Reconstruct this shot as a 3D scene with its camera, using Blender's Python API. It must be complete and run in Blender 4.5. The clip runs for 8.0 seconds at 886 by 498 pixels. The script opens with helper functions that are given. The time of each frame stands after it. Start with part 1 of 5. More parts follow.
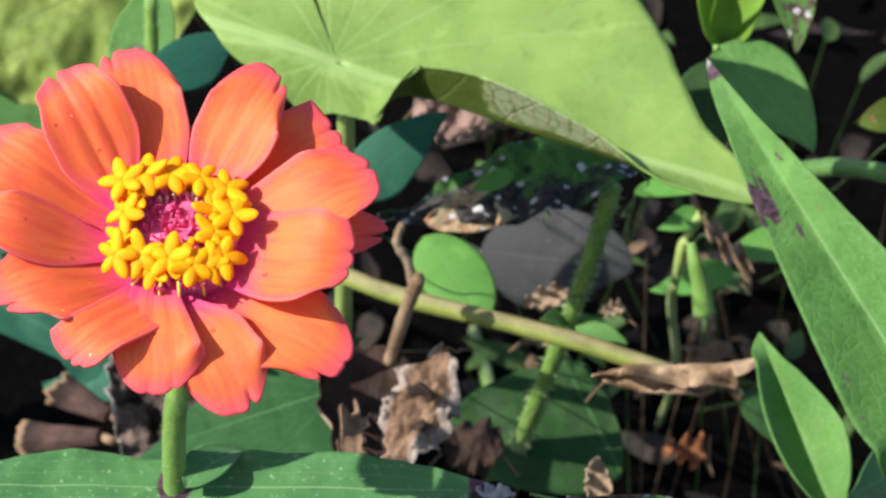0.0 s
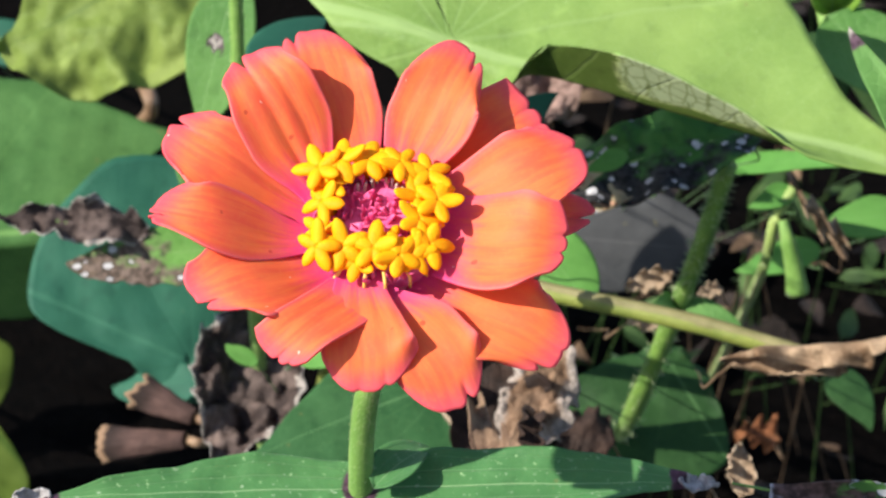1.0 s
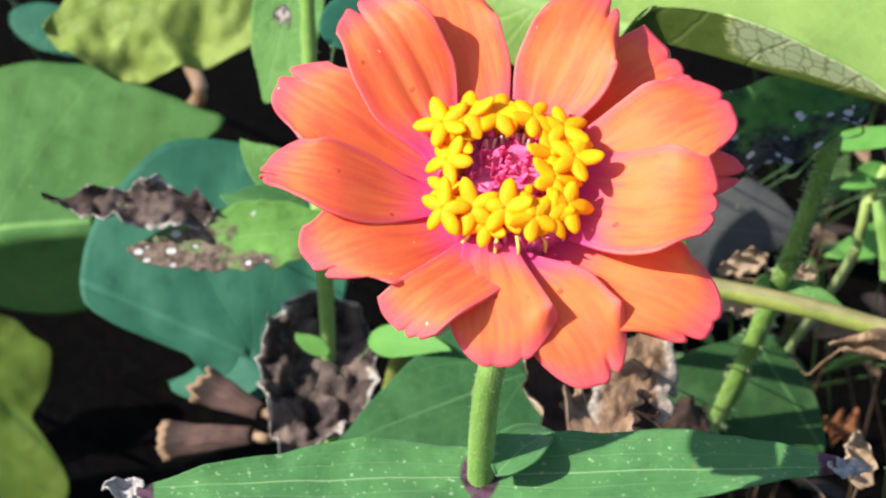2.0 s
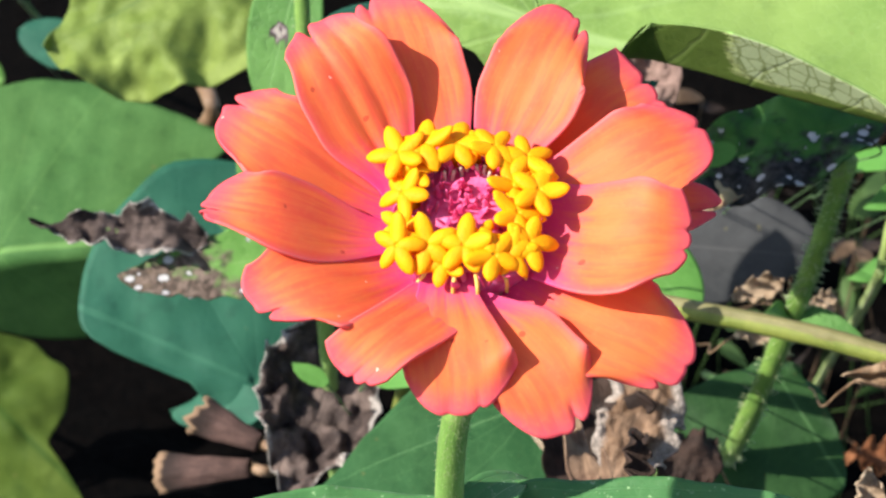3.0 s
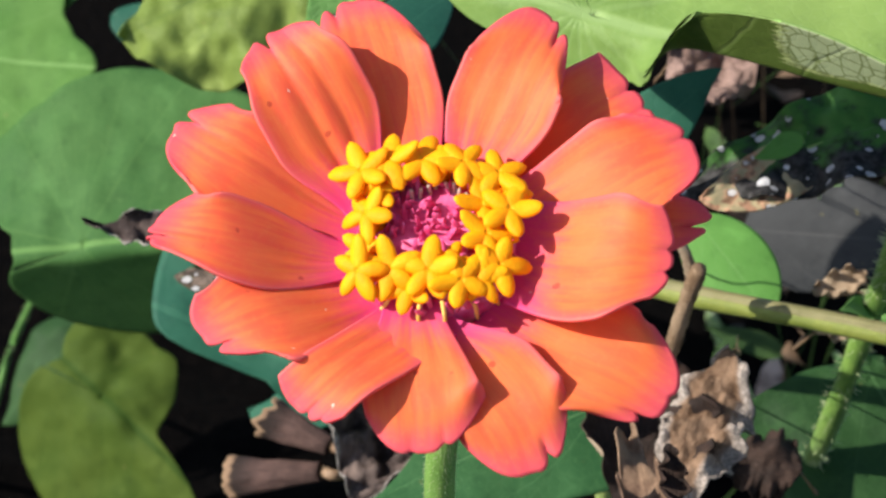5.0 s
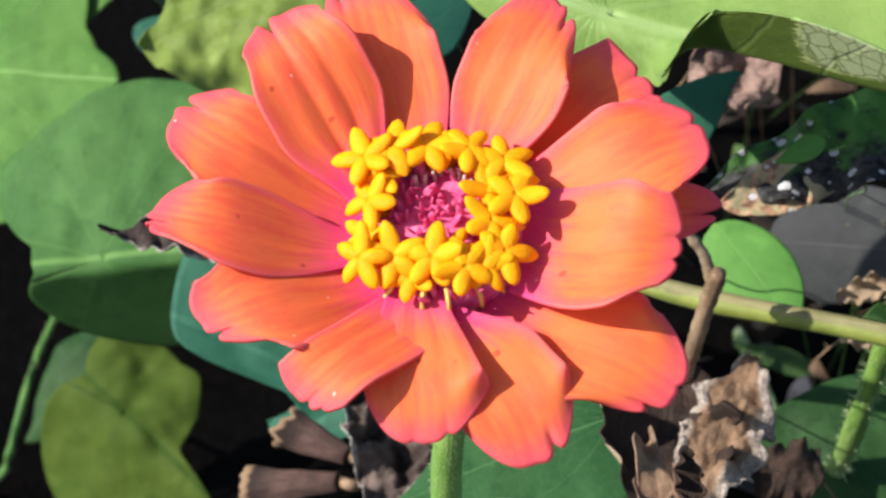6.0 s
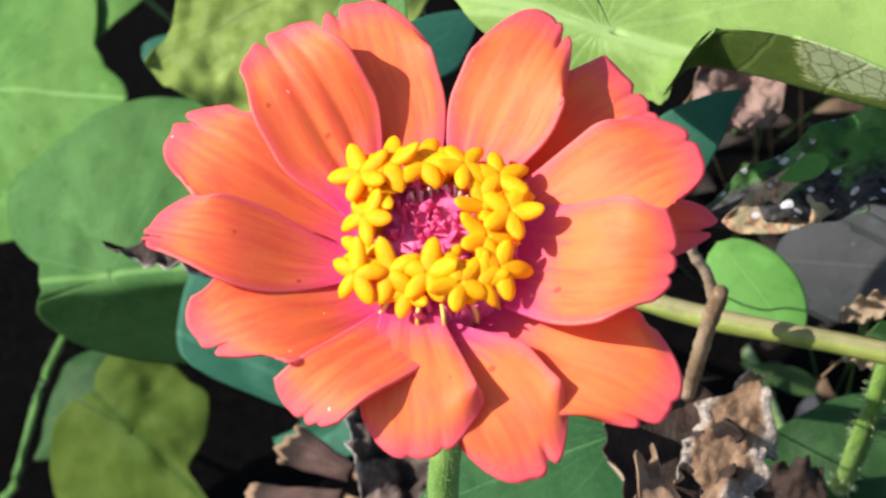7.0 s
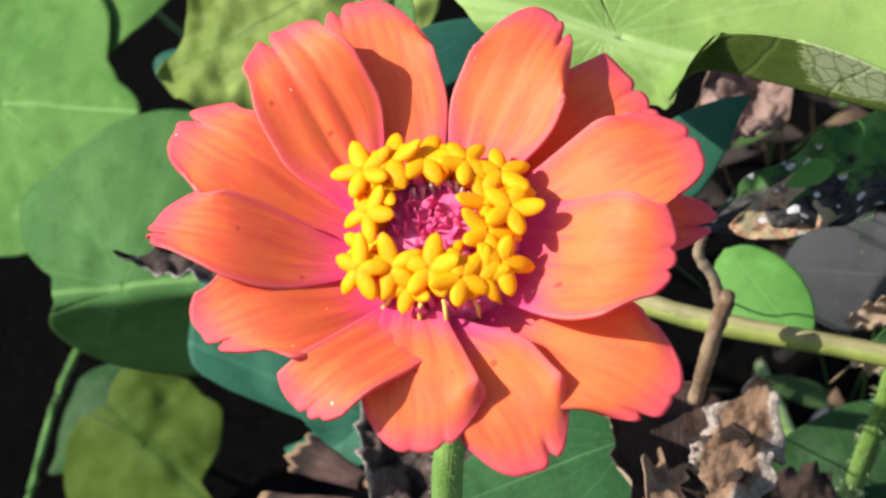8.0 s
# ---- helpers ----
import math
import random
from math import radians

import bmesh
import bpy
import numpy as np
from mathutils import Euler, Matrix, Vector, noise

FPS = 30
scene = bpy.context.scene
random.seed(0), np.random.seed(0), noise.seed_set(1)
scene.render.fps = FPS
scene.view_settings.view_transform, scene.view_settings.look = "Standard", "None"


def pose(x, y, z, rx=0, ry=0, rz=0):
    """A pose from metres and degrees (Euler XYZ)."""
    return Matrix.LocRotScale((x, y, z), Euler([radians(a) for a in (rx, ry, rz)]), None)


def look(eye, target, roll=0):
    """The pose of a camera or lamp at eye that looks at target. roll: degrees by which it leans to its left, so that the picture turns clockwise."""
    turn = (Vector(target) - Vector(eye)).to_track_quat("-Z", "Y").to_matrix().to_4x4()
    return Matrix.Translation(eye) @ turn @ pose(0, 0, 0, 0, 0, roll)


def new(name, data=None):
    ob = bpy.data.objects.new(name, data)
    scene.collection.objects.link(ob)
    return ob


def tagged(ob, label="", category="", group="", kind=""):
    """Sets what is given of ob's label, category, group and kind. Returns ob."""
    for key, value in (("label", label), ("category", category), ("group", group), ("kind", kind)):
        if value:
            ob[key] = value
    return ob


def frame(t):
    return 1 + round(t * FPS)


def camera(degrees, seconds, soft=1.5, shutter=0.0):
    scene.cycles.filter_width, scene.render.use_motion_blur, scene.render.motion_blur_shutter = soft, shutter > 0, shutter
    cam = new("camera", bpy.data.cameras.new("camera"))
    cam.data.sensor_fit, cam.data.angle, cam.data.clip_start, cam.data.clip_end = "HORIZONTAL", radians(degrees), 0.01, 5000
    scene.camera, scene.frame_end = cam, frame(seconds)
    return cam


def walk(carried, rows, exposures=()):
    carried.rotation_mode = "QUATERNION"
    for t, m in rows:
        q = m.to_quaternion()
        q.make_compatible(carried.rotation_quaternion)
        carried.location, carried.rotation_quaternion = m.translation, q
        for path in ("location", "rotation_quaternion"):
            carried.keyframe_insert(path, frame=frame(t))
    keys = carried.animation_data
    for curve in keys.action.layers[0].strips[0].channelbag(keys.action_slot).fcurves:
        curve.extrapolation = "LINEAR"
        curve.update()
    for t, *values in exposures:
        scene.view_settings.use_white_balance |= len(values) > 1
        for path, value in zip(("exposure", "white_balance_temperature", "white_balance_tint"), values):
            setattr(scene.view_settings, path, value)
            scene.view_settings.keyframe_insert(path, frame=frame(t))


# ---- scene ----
LENS = 16.0
PATH = [
    (0.0, look((0.05337, -0.35026, 0.79311), (0.03987, -0.00542, 0.50432), 0.684)),
    (0.1, look((0.04385, -0.35226, 0.79133), (0.04265, -0.00804, 0.50145), 0.765)),
    (0.2, look((0.03801, -0.35349, 0.79024), (0.04170, -0.01105, 0.49820), 0.815)),
    (0.3, look((0.03125, -0.35491, 0.78898), (0.03842, -0.01279, 0.49659), 0.872)),
    (0.4, look((0.02572, -0.35607, 0.78794), (0.03158, -0.01226, 0.49762), 0.919)),
    (0.5, look((0.02265, -0.35672, 0.78737), (0.02334, -0.01156, 0.49864), 0.945)),
    (0.6, look((0.02030, -0.35246, 0.78552), (0.01667, -0.00738, 0.49668), 0.805)),
    (0.7, look((0.01795, -0.34820, 0.78367), (0.01304, -0.00358, 0.49429), 0.666)),
    (0.8, look((0.01559, -0.34393, 0.78182), (0.01114, 0.00029, 0.49198), 0.526)),
    (0.9, look((0.01324, -0.33967, 0.77997), (0.01025, 0.00438, 0.48993), 0.387)),
    (1.0, look((0.01089, -0.33541, 0.77812), (0.01028, 0.00900, 0.48850), 0.247)),
    (1.1, look((0.00905, -0.33248, 0.77486), (0.01008, 0.01244, 0.48585), 0.198)),
    (1.2, look((0.00721, -0.32954, 0.77160), (0.00886, 0.01629, 0.48367), 0.148)),
    (1.3, look((0.00536, -0.32661, 0.76835), (0.00610, 0.01977, 0.48106), 0.099)),
    (1.4, look((0.00352, -0.32367, 0.76509), (0.00386, 0.02199, 0.47696), 0.049)),
    (1.5, look((0.00168, -0.32074, 0.76183), (0.00168, 0.02398, 0.47258), -0.000)),
    (1.6, look((0.00009, -0.31872, 0.75927), (-0.00123, 0.02456, 0.46829), -0.019)),
    (1.7, look((-0.00150, -0.31670, 0.75671), (-0.00421, 0.02536, 0.46428), -0.039)),
    (1.8, look((-0.00310, -0.31467, 0.75414), (-0.00692, 0.02766, 0.46204), -0.058)),
    (1.9, look((-0.00469, -0.31265, 0.75158), (-0.00770, 0.03132, 0.46144), -0.078)),
    (2.0, look((-0.00628, -0.31063, 0.74902), (-0.00696, 0.03492, 0.46076), -0.097)),
    (2.1, look((-0.00427, -0.30788, 0.74626), (-0.00537, 0.03874, 0.45930), -0.218)),
    (2.2, look((-0.00226, -0.30513, 0.74351), (-0.00438, 0.04162, 0.45670), -0.338)),
    (3.3, look((0.00823, -0.28621, 0.73528), (-0.00410, 0.05977, 0.44781), -1.568)),
    (3.4, look((0.00839, -0.28590, 0.73515), (-0.00398, 0.06009, 0.44769), -1.677)),
    (3.5, look((0.00856, -0.28558, 0.73501), (-0.00327, 0.06071, 0.44789), -1.786)),
    (3.6, look((0.00976, -0.28437, 0.73255), (-0.00081, 0.06212, 0.44561), -1.970)),
    (3.7, look((0.01096, -0.28315, 0.73009), (-0.00055, 0.06337, 0.44323), -2.153)),
    (3.8, look((0.01216, -0.28194, 0.72764), (-0.00113, 0.06451, 0.44077), -2.337)),
    (3.9, look((0.01336, -0.28072, 0.72518), (-0.00188, 0.06546, 0.43809), -2.520)),
    (4.0, look((0.01456, -0.27951, 0.72272), (-0.00291, 0.06646, 0.43549), -2.704)),
    (4.1, look((0.01738, -0.27849, 0.72279), (-0.00341, 0.06787, 0.43626), -2.884)),
    (4.2, look((0.02021, -0.27747, 0.72286), (-0.00020, 0.06837, 0.43569), -3.064)),
    (4.3, look((0.02303, -0.27644, 0.72292), (0.00199, 0.06685, 0.43278), -3.243)),
    (4.4, look((0.02586, -0.27542, 0.72299), (0.00275, 0.06623, 0.43106), -3.423)),
    (4.5, look((0.02868, -0.27440, 0.72306), (0.00385, 0.06666, 0.43055), -3.603)),
    (4.6, look((0.02925, -0.27243, 0.72330), (0.00494, 0.06726, 0.42918), -3.901)),
    (4.7, look((0.02981, -0.27046, 0.72355), (0.00528, 0.06921, 0.42941), -4.199)),
    (4.8, look((0.03038, -0.26850, 0.72379), (0.00233, 0.07248, 0.43150), -4.496)),
    (4.9, look((0.03094, -0.26653, 0.72404), (-0.00178, 0.07494, 0.43281), -4.794)),
    (5.0, look((0.03151, -0.26456, 0.72428), (-0.00693, 0.07692, 0.43373), -5.092)),
    (5.1, look((0.03206, -0.26412, 0.72154), (-0.01025, 0.07702, 0.43114), -5.393)),
    (5.2, look((0.03261, -0.26368, 0.71880), (-0.01137, 0.07710, 0.42823), -5.694)),
    (6.3, look((0.03433, -0.26256, 0.71622), (-0.00840, 0.08300, 0.43116), -5.316)),
    (6.5, look((0.03323, -0.26257, 0.71627), (-0.00879, 0.08347, 0.43167), -5.200)),
    (7.0, look((0.03647, -0.26358, 0.71645), (-0.00920, 0.08222, 0.43212), -5.586)),
    (7.5, look((0.03523, -0.26923, 0.71364), (-0.00934, 0.08035, 0.43381), -5.537)),
    (8.0, look((0.03841, -0.26728, 0.71572), (-0.00976, 0.08038, 0.43409), -5.997)),
]

# the phone brightens and darkens its picture a little on the way: time, stops
EXPOSE = ((0.0, 0.80), (1.0, 0.84), (1.7, 0.76), (2.0, 1.05), (3.5, 0.97), (4.5, 1.02), (4.7, 1.08), (5.0, 0.68), (6.5, 0.84), (7.5, 0.93), (8.0, 0.80))
cam = camera(LENS, 8.0, soft=2.2)
cam.data.dof.use_dof = True
cam.data.dof.focus_distance = 0.40
cam.data.dof.aperture_fstop = 100.0
walk(cam, PATH, EXPOSE)

# ---- light ----
SUN_TO = Vector((-0.70, -0.23, 0.68)).normalized()
world = bpy.data.worlds.new("sky")
scene.world = world
world.use_nodes = True
wn = world.node_tree
sky = wn.nodes.new("ShaderNodeTexSky")
sky.sky_type = "NISHITA"
sky.sun_disc = False
sky.sun_elevation = math.asin(SUN_TO.z)
sky.sun_rotation = math.atan2(SUN_TO.x, SUN_TO.y)
wn.links.new(sky.outputs[0], wn.nodes["Background"].inputs[0])
wn.nodes["Background"].inputs[1].default_value = 0.11
sun_data = bpy.data.lights.new("sun", "SUN")
sun_data.energy = 4.6
sun_data.angle = radians(0.53)
sun_data.color = (1.0, 0.95, 0.86)
sun = new("sun", sun_data)
sun.matrix_world = look(SUN_TO * 5, (0, 0, 0))


# ---- materials ----
class Nodes:
    """A node material in the making."""

    def __init__(self, name):
        self.mat = bpy.data.materials.new(name)
        self.mat.use_nodes = True
        self.tree = self.mat.node_tree
        self.bsdf = self.tree.nodes["Principled BSDF"]
        self.out = self.tree.nodes["Material Output"]

    def node(self, kind, operation=None, data_type=None, interpolation_type=None, feature=None, attribute_name=None):
        made = self.tree.nodes.new(kind)
        if operation:
            made.operation = operation
        if data_type:
            made.data_type = data_type
        if interpolation_type:
            made.interpolation_type = interpolation_type
        if feature:
            made.feature = feature
        if attribute_name:
            made.attribute_name = attribute_name
        return made

    def put(self, socket, value):
        if isinstance(value, bpy.types.NodeSocket):
            self.tree.links.new(value, socket)
        elif isinstance(value, (tuple, list)) and len(value) == 3 and socket.type == "RGBA":
            socket.default_value = (*value, 1)
        else:
            socket.default_value = value

    def math(self, op, a, b=0.0, c=0.0):
        m = self.node("ShaderNodeMath", operation=op)
        for k, v in enumerate((a, b, c)):
            self.put(m.inputs[k], v)
        return m.outputs[0]

    def mix(self, fac, a, b):
        m = self.node("ShaderNodeMix", data_type="RGBA")
        self.put(m.inputs[0], fac), self.put(m.inputs[6], a), self.put(m.inputs[7], b)
        return m.outputs[2]

    def step(self, value, low, high):
        m = self.node("ShaderNodeMapRange", interpolation_type="SMOOTHSTEP")
        for k, v in enumerate((value, low, high, 0.0, 1.0)):
            self.put(m.inputs[k], v)
        return m.outputs[0]

    def coords(self, stretch=(1, 1, 1), source="Object"):
        c = self.node("ShaderNodeTexCoord")
        m = self.node("ShaderNodeMapping")
        self.put(m.inputs[0], c.outputs[source])
        m.inputs[3].default_value = stretch
        return m.outputs[0]

    def noise(self, scale, detail=4.0, vector=None, rough=0.55):
        m = self.node("ShaderNodeTexNoise")
        self.put(m.inputs["Vector"], vector or self.coords())
        m.inputs["Scale"].default_value, m.inputs["Detail"].default_value = scale, detail
        m.inputs["Roughness"].default_value = rough
        return m.outputs[0]

    def uv(self):
        c = self.node("ShaderNodeTexCoord")
        s = self.node("ShaderNodeSeparateXYZ")
        self.put(s.inputs[0], c.outputs["UV"])
        return s.outputs[0], s.outputs[1]

    def bump(self, height, strength, distance):
        b = self.node("ShaderNodeBump")
        b.inputs["Strength"].default_value, b.inputs["Distance"].default_value = strength, distance
        self.put(b.inputs["Height"], height)
        return b.outputs[0]

    def finish(self, color, rough, normal=None, thin=0.0, thin_color=None, sheen=0.0, specular=0.5):
        self.put(self.bsdf.inputs["Base Color"], color)
        self.put(self.bsdf.inputs["Roughness"], rough)
        self.bsdf.inputs["Specular IOR Level"].default_value = specular
        if sheen:
            self.bsdf.inputs["Sheen Weight"].default_value = sheen
        if normal is not None:
            self.put(self.bsdf.inputs["Normal"], normal)
        if thin:
            back = self.node("ShaderNodeBsdfTranslucent")
            self.put(back.inputs[0], thin_color if thin_color is not None else color)
            both = self.node("ShaderNodeMixShader")
            both.inputs[0].default_value = thin
            self.tree.links.new(self.bsdf.outputs[0], both.inputs[1])
            self.tree.links.new(back.outputs[0], both.inputs[2])
            self.tree.links.new(both.outputs[0], self.out.inputs[0])
        return self.mat


def leaf_material(name, dark, light, vein, count=7, slant=0.55, thin=0.25, rough=0.42, glow=None, fuzz=0.0, brown=(0.10, 0.05, 0.03), specular=0.22, palm=False, rib=0.03, spots=0.0, sparse=0.35, relief=0.22, netting=0.08, specks=0.5, core=(0.42, 0.38, 0.33), long_veins=False, lace=False):
    """Leaf skin: mottled green, a net of veins along the blade's own coordinates, brown where the blade is damaged."""
    k = Nodes(name)
    u, v = k.uv()
    side = k.math("ABSOLUTE", k.math("MULTIPLY_ADD", u, 2.0, -1.0))
    run = k.math("MULTIPLY", k.math("SUBTRACT", v, k.math("MULTIPLY", k.math("POWER", side, 0.85), slant)), count)
    wob = k.math("MULTIPLY_ADD", k.noise(60, 2), 0.5, run)
    lateral = k.step(k.math("ABSOLUTE", k.math("SUBTRACT", k.math("FRACT", wob), 0.5)), 0.05, 0.0)
    if palm:
        turn = k.math("MULTIPLY", k.math("ARCTAN2", side, k.math("ADD", k.math("MULTIPLY", v, 1.25), 0.03)), 2.3)
        reach = k.math("SQRT", k.math("ADD", k.math("MULTIPLY", side, side), k.math("MULTIPLY", v, v)))
        gap = k.math("ABSOLUTE", k.math("SUBTRACT", k.math("FRACT", k.math("ADD", turn, k.math("MULTIPLY_ADD", k.noise(40, 2), 0.12, 0.44))), 0.5))
        ray = k.step(k.math("MULTIPLY", gap, reach), 0.016, 0.004)
        lateral = k.math("MAXIMUM", ray, k.math("MULTIPLY", lateral, 0.3))
    if long_veins:
        lateral = k.step(k.math("ABSOLUTE", k.math("ADD", side, k.math("MULTIPLY_ADD", k.noise(50, 2), 0.1, -0.47))), 0.035, 0.01)
        lateral = k.math("MAXIMUM", lateral, k.math("MULTIPLY", k.step(k.math("ABSOLUTE", k.math("ADD", side, k.math("MULTIPLY_ADD", k.noise(50, 2), 0.1, -0.80))), 0.03, 0.01), 0.5))
    mid = k.step(side, rib, rib * 0.3)
    net_tex = k.node("ShaderNodeTexVoronoi", feature="DISTANCE_TO_EDGE")
    k.put(net_tex.inputs["Vector"], k.coords())
    net_tex.inputs["Scale"].default_value = 900 if long_veins else 420
    net = k.step(net_tex.outputs[0], 0.12, 0.0)
    large = k.noise(28, 3)
    fine = k.noise(900, 3)
    base = k.mix(k.step(large, 0.3, 0.7), dark, light)
    base = k.mix(k.math("MULTIPLY", k.step(fine, 0.4, 0.7), 0.35), base, light)
    middle = k.noise(210, 4)
    base = k.mix(k.math("MULTIPLY", k.step(middle, 0.52, 0.75), 0.45), base, tuple(c * 0.62 for c in dark))
    base = k.mix(k.math("MULTIPLY", k.step(middle, 0.48, 0.25), 0.30), base, tuple(min(1, c * 1.25 + 0.008) for c in light))
    base = k.mix(k.math("MULTIPLY", net, netting), base, vein)
    base = k.mix(k.math("MULTIPLY", lateral, 0.13 if long_veins else 0.26 if palm else 0.3), base, vein)
    base = k.mix(k.math("MULTIPLY", mid, 0.75), base, vein)
    flecks = k.step(k.noise(1100, 2), 0.66, 0.74)
    base = k.mix(k.math("MULTIPLY", flecks, specks), base, vein)
    if long_veins:
        dust = k.math("MULTIPLY", k.step(k.noise(1000, 1), 0.68, 0.75), k.step(k.noise(60, 2), 0.28, 0.55))
        base = k.mix(k.math("MULTIPLY", dust, 0.6), base, (0.36, 0.48, 0.30))
    blotch = k.step(k.noise(85, 3), 0.62, 0.72)
    base = k.mix(k.math("MULTIPLY", blotch, 0.35), base, tuple(min(1, c * 1.5 + 0.01) for c in light))
    scar = k.step(k.noise(240, 2), 0.72, 0.76)
    base = k.mix(k.math("MULTIPLY", scar, 0.45), base, (0.20, 0.17, 0.06))
    hurt = k.node("ShaderNodeAttribute", attribute_name="damage").outputs["Fac"]
    hurt_edge = k.math("ADD", hurt, k.math("MULTIPLY_ADD", k.noise(500, 3), 0.35, -0.17))
    brown_mix = k.mix(k.step(k.noise(700, 3), 0.35, 0.65), brown, tuple(min(1, c * 3 + 0.02) for c in brown))
    base = k.mix(k.step(hurt_edge, 0.35, 0.6), base, brown_mix)
    base = k.mix(k.step(hurt_edge, 0.84, 0.95), base, core)
    if lace:
        mesh_tex = k.node("ShaderNodeTexVoronoi", feature="DISTANCE_TO_EDGE")
        k.put(mesh_tex.inputs["Vector"], k.coords((1, 1.5, 1)))
        mesh_tex.inputs["Scale"].default_value = 360
        base = k.mix(k.math("MULTIPLY", k.step(mesh_tex.outputs[0], 0.08, 0.0), k.step(hurt, 0.8, 0.9)), base, (0.13, 0.16, 0.055))
    if spots:
        cell = k.node("ShaderNodeTexVoronoi")
        k.put(cell.inputs["Vector"], k.coords((1, 1.5, 1)))
        cell.inputs["Scale"].default_value = spots
        hue = k.node("ShaderNodeSeparateColor")
        k.put(hue.inputs[0], cell.outputs["Color"])
        wide = k.math("MULTIPLY_ADD", hue.outputs[0], 0.28, 0.09)
        dot = k.math("MULTIPLY", k.step(k.math("SUBTRACT", cell.outputs["Distance"], wide), 0.05, 0.0), k.step(hue.outputs[1], sparse, sparse + 0.05))
        dot = k.math("MULTIPLY", dot, k.step(hurt, 0.30, 0.45))
        ringed = k.math("MULTIPLY", k.step(k.math("SUBTRACT", cell.outputs["Distance"], wide), 0.14, 0.06), k.math("MULTIPLY", k.step(hue.outputs[1], sparse, sparse + 0.05), k.step(hurt, 0.30, 0.45)))
        base = k.mix(k.math("MULTIPLY", ringed, 0.7), base, tuple(c * 0.6 for c in brown))
        base = k.mix(k.math("MULTIPLY", dot, k.math("MULTIPLY_ADD", k.noise(600, 3), 0.8, 0.35)), base, (0.56, 0.55, 0.55))
    height = k.math("SUBTRACT", k.math("MULTIPLY_ADD", middle, 0.8, k.math("MULTIPLY", fine, 0.35)), k.math("ADD", k.math("MULTIPLY", lateral, 0.8), k.math("ADD", mid, k.math("MULTIPLY", net, netting * 4))))
    return k.finish(base, k.math("MULTIPLY_ADD", large, 0.2, rough + 0.05), k.bump(height, relief, 0.0004), thin, glow or light, fuzz, specular)


def dry_material(name, dark, light, thin=0.08, rim=None, rim_at=(0.5, 0.8), mouth=False):
    """Dead, papery plant matter: streaks, blotches and pale scuffs."""
    k = Nodes(name)
    u, v = k.uv()
    streak = k.noise(6, 4, k.coords((9, 1, 1), "UV"))
    blotch = k.noise(130, 5)
    fine = k.noise(1500, 3)
    base = k.mix(k.step(blotch, 0.33, 0.68), dark, light)
    base = k.mix(k.math("MULTIPLY", k.step(streak, 0.45, 0.7), 0.6), base, tuple(c * 0.5 for c in dark))
    base = k.mix(k.math("MULTIPLY", k.step(fine, 0.55, 0.75), 0.35), base, tuple(min(1, c * 1.7 + 0.03) for c in light))
    if rim:
        side = k.math("ABSOLUTE", k.math("MULTIPLY_ADD", u, 2.0, -1.0))
        edge = k.step(k.math("ADD", side, k.math("MULTIPLY_ADD", blotch, 1.1, -0.55)), *rim_at)
        base = k.mix(edge, base, k.mix(k.step(fine, 0.4, 0.65), tuple(c * 0.5 for c in rim), rim))
    if mouth:
        # near-black band past the lip stands in for shade inside the husk
        base = k.mix(k.math("MULTIPLY", k.step(k.math("MULTIPLY_ADD", blotch, 0.2, v), 0.55, 0.22), 0.85), base, (0.012, 0.007, 0.005))
        base = k.mix(k.step(k.math("MULTIPLY_ADD", blotch, 0.08, v), 0.15, 0.09), base, (0.24, 0.15, 0.09))
    height = k.math("ADD", k.math("MULTIPLY", streak, 1.0), k.math("MULTIPLY", fine, 0.5))
    return k.finish(base, 0.75, k.bump(height, 0.6, 0.0008), thin, light, 0.0, 0.25)


def stem_material(name, dark, light, fuzz=0.12):
    k = Nodes(name)
    rib = k.noise(7, 3, k.coords((12, 1, 1), "UV"))
    blotch = k.noise(150, 3)
    fine = k.noise(2200, 2)
    base = k.mix(k.step(k.math("MULTIPLY_ADD", rib, 0.5, k.math("MULTIPLY", blotch, 0.5)), 0.35, 0.65), dark, light)
    base = k.mix(k.math("MULTIPLY", k.step(fine, 0.6, 0.7), 0.35), base, tuple(min(1, c * 1.8) for c in light))
    return k.finish(base, 0.5, k.bump(k.math("ADD", rib, fine), 0.4, 0.0004), 0.1, light, fuzz)


